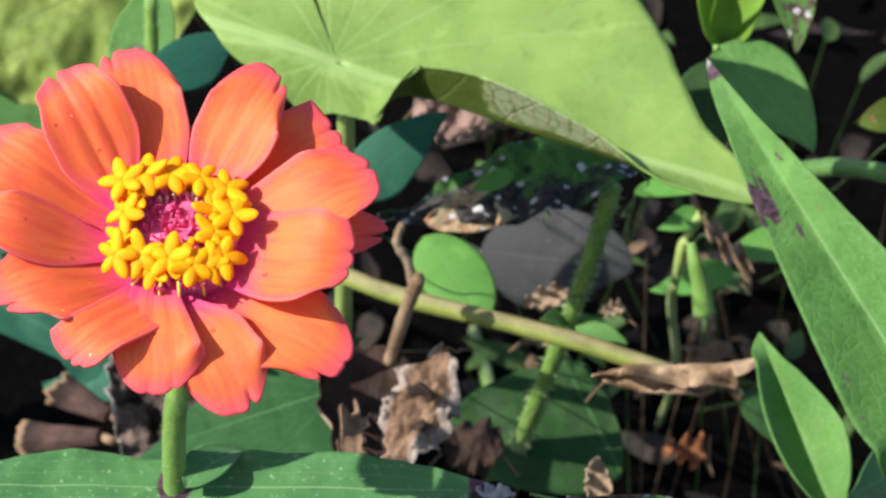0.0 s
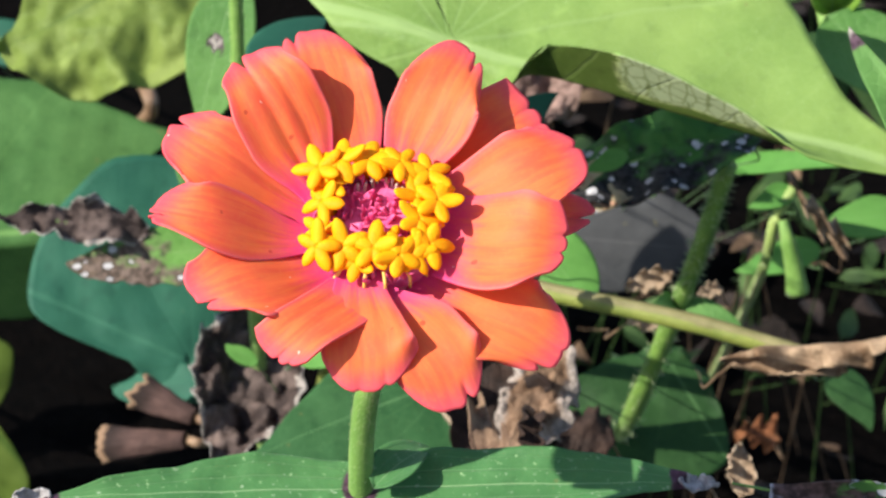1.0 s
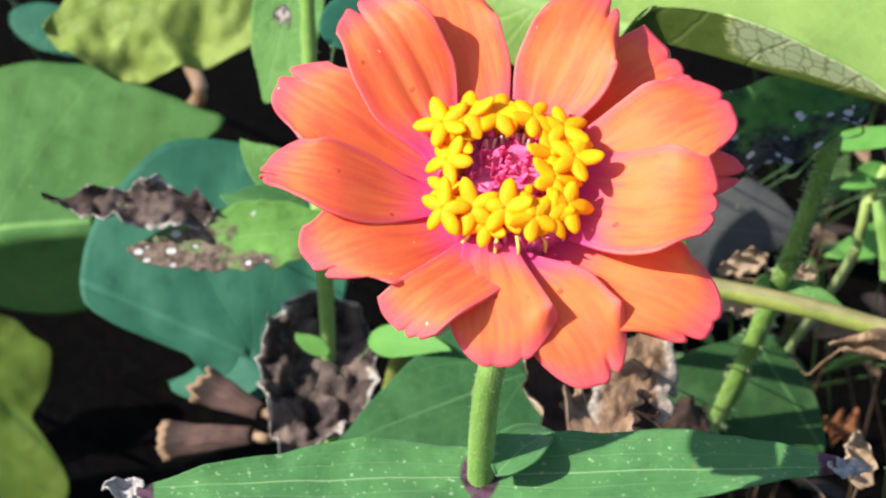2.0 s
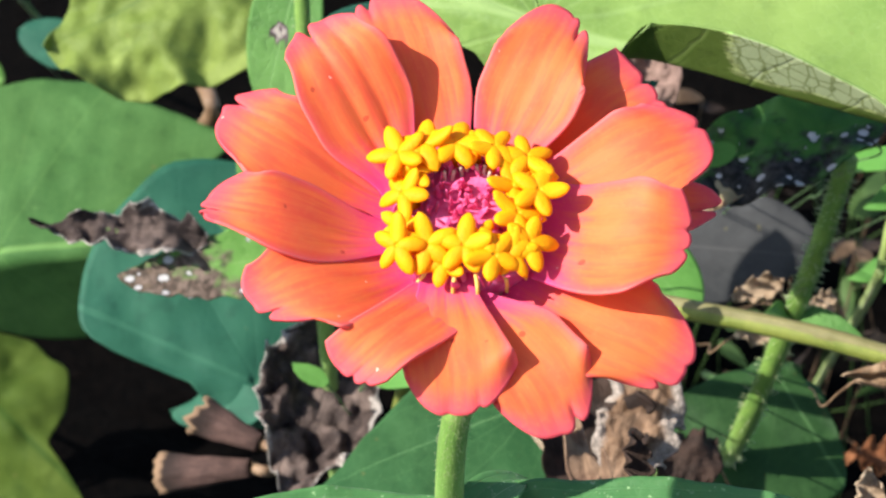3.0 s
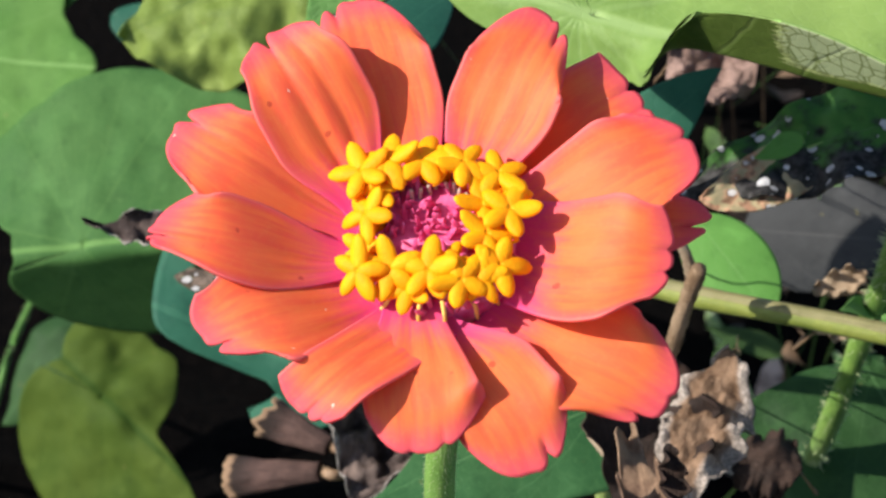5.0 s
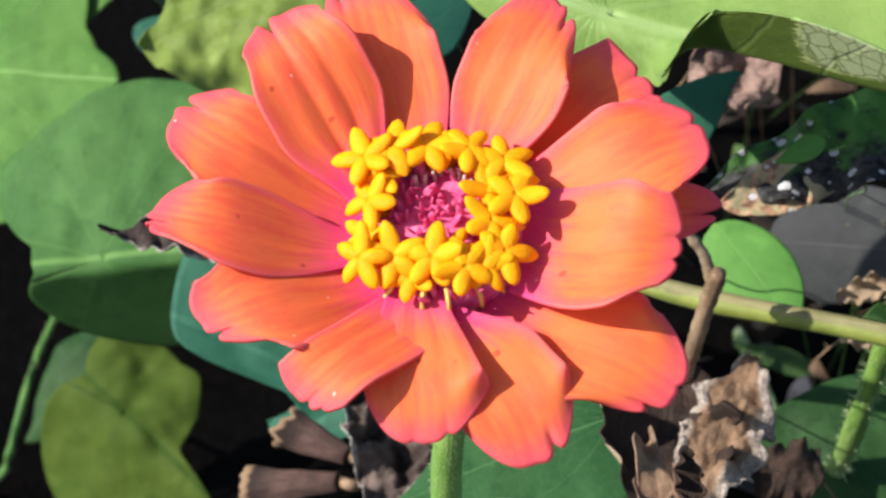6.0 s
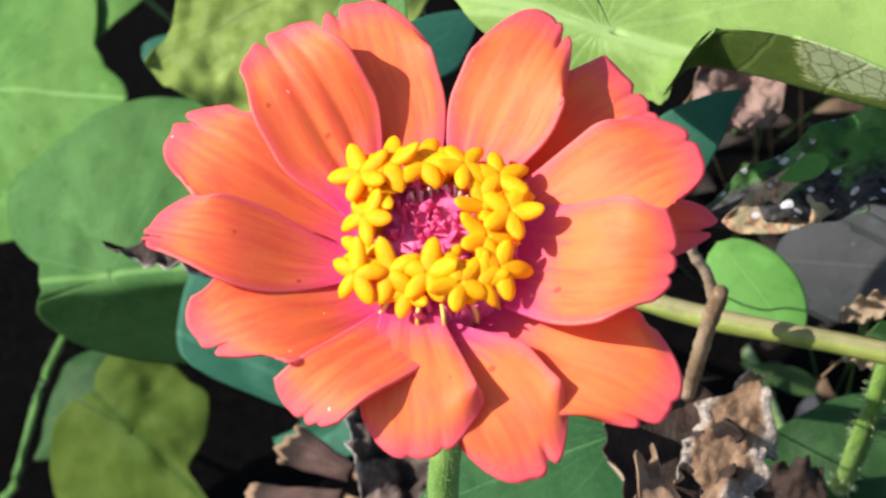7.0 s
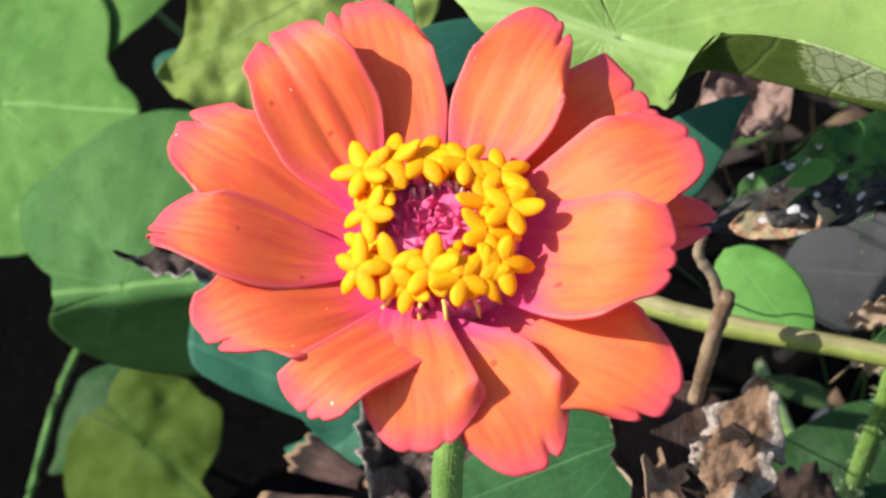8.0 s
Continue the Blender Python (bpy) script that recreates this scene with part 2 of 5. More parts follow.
def petal_material():
    """Zinnia ray: magenta throat, orange field with long veins, pink margin and tip."""
    k = Nodes("petal_orange")
    u, v = k.uv()
    side = k.math("ABSOLUTE", k.math("MULTIPLY_ADD", u, 2.0, -1.0))
    veins = k.noise(5, 3, k.coords((3.4, 0.7, 1), "UV"), 0.5)
    cloud = k.noise(110, 3)
    grain = k.noise(1400, 3)
    wobble = k.math("MULTIPLY_ADD", veins, 0.16, -0.08)
    oid = k.node("ShaderNodeObjectInfo").outputs["Random"]
    streaks = k.noise(6, 4, k.coords((9.0, 0.55, 1), "UV"), 0.6)
    field = k.mix(k.step(k.math("ADD", veins, k.math("MULTIPLY_ADD", cloud, 0.7, -0.35)), 0.22, 0.72), (0.89, 0.12, 0.062), (0.95, 0.205, 0.066))
    field = k.mix(k.math("MULTIPLY", oid, 0.3), field, (0.96, 0.24, 0.062))
    field = k.mix(k.math("MULTIPLY", k.step(streaks, 0.45, 0.75), 0.07), field, (0.76, 0.08, 0.05))
    edge = k.math("MULTIPLY_ADD", streaks, 0.10, -0.05)
    rim = k.math("MAXIMUM", k.math("MULTIPLY", k.step(k.math("ADD", side, edge), 0.80, 0.98), 0.75), k.step(k.math("ADD", v, edge), 0.80, 1.0))
    field = k.mix(k.math("MULTIPLY", rim, 0.85), field, (0.84, 0.095, 0.15))
    field = k.mix(k.math("MULTIPLY", k.step(side, 0.93, 1.0), 0.5), field, (0.90, 0.25, 0.22))
    reach = k.math("MULTIPLY_ADD", side, 0.08, 0.36)
    throat = k.step(k.math("ADD", v, k.math("MULTIPLY", wobble, 1.4)), reach, 0.02)
    field = k.mix(k.math("MULTIPLY", throat, 0.9), field, (0.80, 0.05, 0.26))
    field = k.mix(k.math("MULTIPLY", k.step(grain, 0.5, 0.75), 0.14), field, (0.93, 0.34, 0.12))
    dots = k.step(k.noise(420, 1), 0.755, 0.775)
    field = k.mix(k.math("MULTIPLY", dots, 0.6), field, (0.45, 0.03, 0.03))
    dust = k.step(k.noise(640, 1), 0.79, 0.80)
    field = k.mix(k.math("MULTIPLY", dust, 0.7), field, (0.9, 0.75, 0.6))
    height = k.math("ADD", k.math("MULTIPLY", veins, 1.2), k.math("MULTIPLY", grain, 0.25))
    return k.finish(field, 0.55, k.bump(height, 0.10, 0.0005), 0.3, field, 0.0, 0.2)


def plain_material(name, dark, light, scale, rough, thin=0.0, relief=0.3, distance=0.0004, specular=0.4):
    k = Nodes(name)
    base = k.mix(k.step(k.noise(scale, 4), 0.32, 0.68), dark, light)
    fine = k.noise(scale * 7, 3)
    base = k.mix(k.math("MULTIPLY", fine, 0.25), base, light)
    return k.finish(base, rough, k.bump(fine, relief, distance), thin, light, 0.0, specular)


M_PETAL = petal_material()
M_FLORET = plain_material("floret_yellow", (0.92, 0.32, 0.0008), (0.99, 0.45, 0.0015), 420, 0.6, 0.2, specular=0.2)
M_STYLE = plain_material("style_yellow", (0.75, 0.45, 0.08), (0.85, 0.6, 0.15), 500, 0.5, 0.1)
M_FILAMENT = plain_material("filament_pale", (0.55, 0.38, 0.30), (0.75, 0.62, 0.5), 900, 0.5, 0.2)
M_SCALE = plain_material("chaff_magenta", (0.70, 0.03, 0.17), (0.92, 0.20, 0.42), 700, 0.35, 0.2)
M_STEM = stem_material("stem_green", (0.11, 0.24, 0.035), (0.24, 0.40, 0.085))
M_STEM_BRISTLY = stem_material("stem_bristly_green", (0.07, 0.16, 0.02), (0.19, 0.31, 0.05))
M_STEM_PALE = stem_material("stem_pale", (0.20, 0.30, 0.06), (0.36, 0.45, 0.13))
M_STEM_DARK = stem_material("stem_dark_green", (0.035, 0.11, 0.02), (0.10, 0.24, 0.04))
M_TWIG = stem_material("twig_olive", (0.12, 0.16, 0.018), (0.25, 0.28, 0.05), 0.05)
M_BARK = stem_material("twig_brown", (0.13, 0.12, 0.035), (0.27, 0.24, 0.10), 0.0)
M_STALK_DRY = stem_material("stalk_dry", (0.16, 0.09, 0.05), (0.34, 0.22, 0.13), 0.0)
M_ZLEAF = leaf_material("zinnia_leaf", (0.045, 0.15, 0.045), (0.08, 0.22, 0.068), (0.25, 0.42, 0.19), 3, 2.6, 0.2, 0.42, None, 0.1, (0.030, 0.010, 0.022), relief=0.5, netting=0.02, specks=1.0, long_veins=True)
# brighter copy of the zinnia leaf green, with sunlight put into the colour
M_ZLEAF_LIT = leaf_material("zinnia_leaf_sunlit", (0.075, 0.20, 0.045), (0.14, 0.295, 0.075), (0.22, 0.40, 0.14), 8, 0.8, 0.3, 0.45, None, 0.0, (0.04, 0.02, 0.03), relief=0.4, netting=0.15, specks=0.8)
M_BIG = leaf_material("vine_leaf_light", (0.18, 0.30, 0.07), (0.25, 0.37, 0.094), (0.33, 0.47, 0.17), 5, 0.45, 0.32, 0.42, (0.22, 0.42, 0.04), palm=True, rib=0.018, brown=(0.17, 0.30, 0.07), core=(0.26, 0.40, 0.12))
# darker than the top face: shade on the turned-up flap is in the colour
M_BIG_UNDER = leaf_material("vine_leaf_underside_shaded", (0.05, 0.08, 0.013), (0.085, 0.125, 0.024), (0.16, 0.21, 0.07), 6, 0.6, 0.12, 0.4, (0.10, 0.20, 0.02), relief=0.3, netting=0.05, specks=0.2, brown=(0.12, 0.14, 0.05), core=(0.32, 0.37, 0.20), lace=True)
M_CRUMPLE = leaf_material("vine_leaf_crumpled", (0.13, 0.19, 0.034), (0.235, 0.30, 0.07), (0.07, 0.13, 0.03), 5, 0.45, 0.25, 0.5, palm=True, rib=0.018)
# young green raised in colour to stand in for light from behind
M_SPROUT = leaf_material("young_leaf_backlit", (0.18, 0.34, 0.045), (0.27, 0.45, 0.07), (0.30, 0.48, 0.12), 6, 0.9, 0.4, 0.5)
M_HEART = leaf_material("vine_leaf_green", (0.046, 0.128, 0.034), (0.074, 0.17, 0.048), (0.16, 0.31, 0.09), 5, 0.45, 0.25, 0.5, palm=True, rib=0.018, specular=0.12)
# lighter copy of M_HEART, with the sun on these leaves in the colour
M_HEART_SUNLIT = leaf_material("vine_leaf_sunlit_green", (0.066, 0.165, 0.034), (0.105, 0.22, 0.05), (0.18, 0.33, 0.10), 5, 0.45, 0.25, 0.5, palm=True, rib=0.018, specular=0.12)
# dark bluish tone stands in for skylit shade on these leaves
M_TEAL = leaf_material("vine_leaf_bluish_shade", (0.013, 0.078, 0.05), (0.024, 0.11, 0.064), (0.035, 0.135, 0.08), 5, 0.5, 0.15, 0.5, palm=True, rib=0.018)
# darker copy of the vine green, with the leaves' shade in the colour
M_DARK = leaf_material("vine_leaf_dark_shaded", (0.013, 0.046, 0.011), (0.027, 0.078, 0.018), (0.05, 0.12, 0.036), 6, 0.5, 0.2, 0.5, palm=True, rib=0.018)
# shaded copy of M_HEART: the shadow behind the stem is in this green
M_SHADY = leaf_material("vine_leaf_shaded_green", (0.026, 0.092, 0.032), (0.048, 0.13, 0.045), (0.12, 0.25, 0.10), 5, 0.45, 0.2, 0.5, palm=True, rib=0.018, specular=0.12)
M_YELLOW = leaf_material("vine_leaf_yellowing", (0.05, 0.088, 0.013), (0.083, 0.122, 0.02), (0.035, 0.075, 0.012), 4, 0.5, 0.3, 0.55, specular=0.1)
M_ROUND = leaf_material("round_leaf_green", (0.085, 0.245, 0.045), (0.13, 0.31, 0.065), (0.16, 0.34, 0.09), 5, 0.5, 0.3, 0.45)
# grey lowered to carry the shade this leaf hangs in
M_GREY = leaf_material("leaf_grey_underside", (0.022, 0.024, 0.026), (0.042, 0.043, 0.044), (0.06, 0.06, 0.06), 6, 0.5, 0.05, 0.7)
M_SPOT = leaf_material("leaf_spotted", (0.045, 0.13, 0.026), (0.085, 0.20, 0.042), (0.10, 0.18, 0.06), 7, 0.6, 0.15, 0.5, None, 0.0, (0.035, 0.018, 0.015), spots=260, core=(0.36, 0.36, 0.38))
M_ROT = leaf_material("leaf_blackened", (0.022, 0.085, 0.012), (0.05, 0.15, 0.026), (0.06, 0.14, 0.04), 7, 0.6, 0.1, 0.45, None, 0.0, (0.007, 0.006, 0.006), spots=320, sparse=0.15, core=(0.016, 0.014, 0.013))
M_HOLED = leaf_material("leaf_holed_brown", (0.08, 0.20, 0.035), (0.13, 0.27, 0.055), (0.16, 0.28, 0.08), 7, 0.6, 0.1, 0.5, None, 0.0, (0.045, 0.03, 0.022), spots=240, sparse=0.0, core=(0.10, 0.07, 0.045))
M_PALE_ROT = leaf_material("leaf_withered_tan", (0.22, 0.18, 0.08), (0.36, 0.30, 0.18), (0.36, 0.31, 0.2), 6, 0.6, 0.1, 0.6, None, 0.0, (0.16, 0.085, 0.05), spots=300, core=(0.5, 0.46, 0.42))
M_DRY = dry_material("dry_leaf_brown", (0.10, 0.055, 0.035), (0.34, 0.22, 0.14))
M_DRY_GREY = dry_material("dry_leaf_grey", (0.12, 0.09, 0.08), (0.36, 0.29, 0.25))
M_DRY_PALE = dry_material("dry_leaf_pale", (0.24, 0.16, 0.10), (0.52, 0.40, 0.28))
M_BLOOM = dry_material("withered_bloom_pinkish", (0.13, 0.08, 0.065), (0.33, 0.22, 0.185))
M_DRY_TAN = dry_material("dry_leaf_tan", (0.17, 0.10, 0.055), (0.44, 0.31, 0.20))
# litter colour cut to near black, in place of shade between the plants
M_DRY_DARK = dry_material("dry_leaf_shade_dark", (0.008, 0.0055, 0.004), (0.030, 0.019, 0.014), 0.0)
M_DRY_RED = dry_material("dry_leaf_russet", (0.16, 0.055, 0.02), (0.34, 0.14, 0.06))
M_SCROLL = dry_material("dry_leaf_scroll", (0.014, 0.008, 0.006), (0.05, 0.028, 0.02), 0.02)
M_FLAKY = dry_material("dry_leaf_flaky", (0.10, 0.055, 0.03), (0.30, 0.19, 0.12), 0.05, (0.44, 0.37, 0.32))
M_HUSK = dry_material("dry_husk_brown", (0.028, 0.014, 0.011), (0.088, 0.049, 0.04), 0.05, mouth=True)
M_SCROLL_GREY = dry_material("dry_leaf_scroll_grey", (0.03, 0.02, 0.018), (0.155, 0.112, 0.096), 0.03, (0.46, 0.41, 0.37), (0.82, 0.95))
M_LOW = plain_material("undergrowth_green", (0.02, 0.045, 0.014), (0.07, 0.125, 0.035), 60, 0.6, 0.2, specular=0.15)
M_LOW_DRY = plain_material("undergrowth_brown", (0.05, 0.03, 0.018), (0.20, 0.13, 0.08), 90, 0.7, 0.1, specular=0.15)
M_WHITE = plain_material("pale_flake", (0.16, 0.145, 0.14), (0.36, 0.34, 0.33), 900, 0.6)
M_HAIR = plain_material("hair_pale", (0.40, 0.50, 0.22), (0.6, 0.65, 0.4), 900, 0.5, 0.3)


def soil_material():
    k = Nodes("soil_shade_black")
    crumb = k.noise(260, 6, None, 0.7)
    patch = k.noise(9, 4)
    # far blacker than soil: the deep shade under the plants is in these colours
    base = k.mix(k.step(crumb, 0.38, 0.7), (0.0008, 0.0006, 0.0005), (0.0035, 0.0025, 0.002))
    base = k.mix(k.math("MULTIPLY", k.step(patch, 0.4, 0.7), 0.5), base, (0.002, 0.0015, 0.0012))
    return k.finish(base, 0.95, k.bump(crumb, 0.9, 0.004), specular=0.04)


M_SOIL = soil_material()


# ---- shaping ----
def grid_mesh(name, p, thick=0.0003, hurt=None, holes=None, under=None, own=None):
    """A sheet of thickness thick over the grid p (rows, columns, 3), with its own coordinates; holes marks cells left out."""
    ns, nv = p.shape[:2]
    du, dv = np.gradient(p, axis=0), np.gradient(p, axis=1)
    nrm = np.cross(du, dv)
    nrm /= np.linalg.norm(nrm, axis=2, keepdims=True) + 1e-12
    verts = np.concatenate([(p + nrm * thick / 2).reshape(-1, 3), (p - nrm * thick / 2).reshape(-1, 3)])
    n = ns * nv
    keep = np.ones((ns - 1, nv - 1), bool) if holes is None else ~holes
    faces, lower = [], []

    def at(i, j):
        return i * nv + j

    for i in range(ns - 1):
        for j in range(nv - 1):
            if not keep[i, j]:
                continue
            a, b, c, d = at(i, j), at(i, j + 1), at(i + 1, j + 1), at(i + 1, j)
            faces.append((a, d, c, b))
            lower.append(len(faces))
            faces.append((a + n, b + n, c + n, d + n))
            for (e, f), (y, x) in (((a, b), (i - 1, j)), ((b, c), (i, j + 1)), ((c, d), (i + 1, j)), ((d, a), (i, j - 1))):
                if not (0 <= y < ns - 1 and 0 <= x < nv - 1 and keep[y, x]):
                    faces.append((e, f, f + n, e + n))
    me = bpy.data.meshes.new(name)
    me.from_pydata(verts.tolist(), [], faces)
    uu, vv = np.meshgrid(np.linspace(0, 1, nv), np.linspace(0, 1, ns))
    flat = np.stack([uu.ravel(), vv.ravel()], 1) if own is None else own.reshape(-1, 2)
    flat = np.concatenate([flat, flat])
    index = np.empty(len(me.loops), np.int32)
    me.loops.foreach_get("vertex_index", index)
    me.uv_layers.new(name="own").data.foreach_set("uv", flat[index].ravel())
    if hurt is not None:
        me.attributes.new("damage", "FLOAT", "POINT").data.foreach_set("value", np.concatenate([hurt.ravel()] * 2).astype(np.float32))
    me.polygons.foreach_set("use_smooth", [True] * len(me.polygons))
    if under:
        for m in under:
            me.materials.append(m)
        for k in lower:
            me.polygons[k].material_index = 1
    me.update()
    return me


def smooth(a, b, x):
    t = np.clip((x - a) / (b - a), 0, 1)
    return t * t * (3 - 2 * t)


def smooth_line(points, steps=6):
    """A rounded run through the points."""
    p = [Vector(q) for q in points]
    if len(p) < 3:
        return [p[0].lerp(p[-1], k / steps) for k in range(steps + 1)]
    ends = [2 * p[0] - p[1], *p, 2 * p[-1] - p[-2]]
    out = []
    for a, b, c, d in zip(ends, ends[1:], ends[2:], ends[3:]):
        for k in range(steps):
            t = k / steps
            out.append(0.5 * (2 * b + (c - a) * t + (2 * a - 5 * b + 4 * c - d) * t * t + (3 * b - a - 3 * c + d) * t**3))
    return out + [p[-1]]


def tube_mesh(name, points, r0, r1, sides=10, steps=6, knobbly=0.0, seed=0):
    """A round stalk through the points, tapering from r0 to r1, closed at both ends."""
    line = smooth_line(points, steps)
    n = len(line)
    rnd = random.Random(seed)
    verts, uvs, faces = [], [], []
    ref = Vector((0.31, 0.2, 0.93))
    for k, c in enumerate(line):
        t = (line[min(k + 1, n - 1)] - line[max(k - 1, 0)]).normalized()
        side = t.cross(ref)
        if side.length < 0.1:
            side = t.cross(Vector((1, 0, 0)))
        side.normalize()
        up = side.cross(t)
        r = (r0 + (r1 - r0) * k / (n - 1)) * (1 + knobbly * rnd.uniform(-1, 1))
        for j in range(sides):
            a = 2 * math.pi * j / sides
            verts.append(c + side * math.cos(a) * r + up * math.sin(a) * r)
            uvs.append((j / sides, k / (n - 1)))
    for k in range(n - 1):
        for j in range(sides):
            a, b = k * sides + j, k * sides + (j + 1) % sides
            faces.append((a, b, b + sides, a + sides))
    faces.append(tuple(range(sides))[::-1])
    faces.append(tuple((n - 1) * sides + j for j in range(sides)))
    me = bpy.data.meshes.new(name)
    me.from_pydata([tuple(v) for v in verts], [], faces)
    index = np.empty(len(me.loops), np.int32)
    me.loops.foreach_get("vertex_index", index)
    me.uv_layers.new(name="own").data.foreach_set("uv", np.array(uvs)[index].ravel())
    me.polygons.foreach_set("use_smooth", [True] * len(me.polygons))
    me.update()
    return me


def join_pieces(name, pieces):
    """One mesh from (verts, faces) pairs."""
    verts, faces = [], []
    for v, f in pieces:
        n = len(verts)
        verts += [tuple(q) for q in v]
        faces += [tuple(k + n for k in face) for face in f]
    me = bpy.data.meshes.new(name)
    me.from_pydata(verts, [], faces)
    me.polygons.foreach_set("use_smooth", [True] * len(me.polygons))
    me.update()
    return me


def thing(name, place, label, category, group="", kind=""):
    e = new(name)
    e.empty_display_size = 0.005
    e.location = place
    return tagged(e, label, category, group, kind)


def part(name, me, material, parent, label=""):
    """Links a mesh, given in world coordinates, under a thing or a part."""
    ob = new(name, me)
    if not me.materials:
        me.materials.append(material)
    ob.parent = parent
    if parent.type == "EMPTY":
        ob.matrix_parent_inverse = Matrix.Translation(-parent.location)
    if label:
        ob["label"] = label
    return ob


def profile(kind, s):
    if kind == "heart":
        return (0.62 + 0.38 * np.sin(np.pi / 2 * np.clip(s / 0.28, 0, 1))) * (1 - s**1.6) ** 0.85
    if kind == "blunt":
        return (0.38 + 0.62 * np.sin(np.pi / 2 * np.clip(s / 0.34, 0, 1))) * np.maximum(1 - s**3.2, 0) ** 0.6
    if kind == "ovate":
        return np.sin(np.pi * s**0.72) ** 0.75
    if kind == "round":
        return np.sin(np.pi * np.clip(s, 0, 1)) ** 0.5
    if kind == "taper":
        return (0.75 + 0.25 * np.sin(np.pi / 2 * np.clip(s / 0.15, 0, 1))) * np.maximum(1 - s, 0) ** 0.72
    if kind == "strap":
        return (0.62 + 0.38 * np.sin(np.pi / 2 * np.clip(s / 0.3, 0, 1))) * np.maximum(1 - s**3.4, 0) ** 0.8
    return np.sin(np.pi * s**0.6) ** 1.1


LOBE = {"heart": 0.26, "blunt": 0.2, "ovate": 0.02, "round": 0.0, "strap": 0.06, "taper": 0.05, "lance": 0.0}


def blade_grid(length, width, kind, ns=30, nv=21, droop=0.0, cup=0.0, fold_a=(0.5, 0), fold_b=(0.5, 0), wave=0.0, waves=2.5, bump=0.0, bumps=60, twist=0.0, seed=0, lobe=None, back=0.0, ragged=0.0, lop=1.0, far_lop=0.7, onset=None, ease=(0.8, 1.0)):
    """A leaf blade: x along the midrib, y to its left, z up. Angles in degrees."""
    s = np.linspace(0, 1, ns)
    v = np.linspace(-1, 1, nv)
    half = width / 2 * np.maximum(profile(kind, s), 0.004)
    lob = LOBE[kind] if lobe is None else lobe
    pitch = radians(droop) * (0.5 - s) if droop else 0 * s
    step = length / (ns - 1)
    mx, mz = np.cumsum(np.cos(pitch)) * step - step, np.cumsum(np.sin(pitch)) * step
    p = np.zeros((ns, nv, 3))
    off = Vector((seed * 3.7, seed * 1.3, seed * 0.7))
    for i in range(ns):
        for sign, (start, angle, *span) in ((1, fold_a), (-1, fold_b)):
            far = span[0] if span else 0.45
            along = smooth(*onset, s[i]) * (1 - smooth(*ease, s[i])) if onset else np.sin(np.pi * min(1, s[i] * 1.05)) ** 0.6
            grow = half[i] * (float(np.interp(s[i], (0.0, 0.34, 0.72, 1.0), (0.5 * lop + 0.5 if lop > 0.6 else 0.55, lop, lop * far_lop, lop * far_lop * 0.3))) if sign < 0 else 1.0)
            y = z = 0.0
            cols = [j for j in range(nv) if v[j] * sign >= -1e-9]
            cols.sort(key=lambda j: abs(v[j]))
            last = 0.0
            for j in cols:
                a = abs(v[j])
                mid = 0.5 * (a + last)
                th = radians(cup) * mid + radians(angle) * smooth(start, start + far, mid) * along
                y += math.cos(th) * (a - last) * grow
                z += math.sin(th) * (a - last) * grow
                last = a
                tw = radians(twist) * s[i]
                yy, zz = sign * y * math.cos(tw) - z * math.sin(tw), sign * y * math.sin(tw) + z * math.cos(tw)
                x = mx[i] - lob * length * a**1.5 * (1 - s[i]) ** 3
                h = wave * math.sin(2 * math.pi * waves * s[i] + sign * 1.1 + seed) * a * a - back * max(0.0, -x) ** 1.5 * 8
                q = Vector((x, yy, 0)) * bumps + off
                h += bump * noise.fractal(q, 0.8, 2.0, 3) * (0.35 + 0.65 * a)
                if ragged:
                    yy *= 1 + ragged * a * noise.noise(Vector((s[i] * 14, sign * 5.0, seed)))
                p[i, j] = (x, yy, mz[i] + zz + h)
    return p


def set_along(p, base, tip, normal):
    """Lays a blade grid from base to tip, with its upper side towards normal."""
    base, tip = Vector(base), Vector(tip)
    ns, nv = p.shape[:2]
    chord = Vector(p[-1, nv // 2]) - Vector(p[0, nv // 2])
    x = (tip - base).normalized()
    z = Vector(normal)
    z = (z - x * z.dot(x)).normalized()
    y = z.cross(x)
    lx = chord.normalized()
    lz = (Vector((0, 0, 1)) - lx * lx.z).normalized()
    ly = lz.cross(lx)
    turn = Matrix((x, y, z)).transposed() @ Matrix((lx, ly, lz))
    grow = (tip - base).length / chord.length
    t = np.array(turn) * grow
    return (p - p[0, nv // 2]) @ t.T + np.array(base)


def damage_field(ns, nv, seed, amount, scale=5.0, aspect=2.0, tilt=(0, 0)):
    """Blotches from 0 (sound) to 1 (eaten through), by place on the blade."""
    out = np.zeros((ns, nv))
    for i in range(ns):
        for j in range(nv):
            q = Vector((i / ns * scale * aspect, j / nv * scale, seed * 7.3))
            out[i, j] = 0.5 + 0.5 * noise.fractal(q, 0.9, 2.0, 4) + tilt[0] * (i / ns - 0.5) + tilt[1] * (j / nv - 0.5)
    low, high = np.quantile(out, 1 - amount), out.max()
    return np.clip(0.45 + (out - low) / (high - low + 1e-9) * 0.55, 0, 1) * (out > low - 0.15)


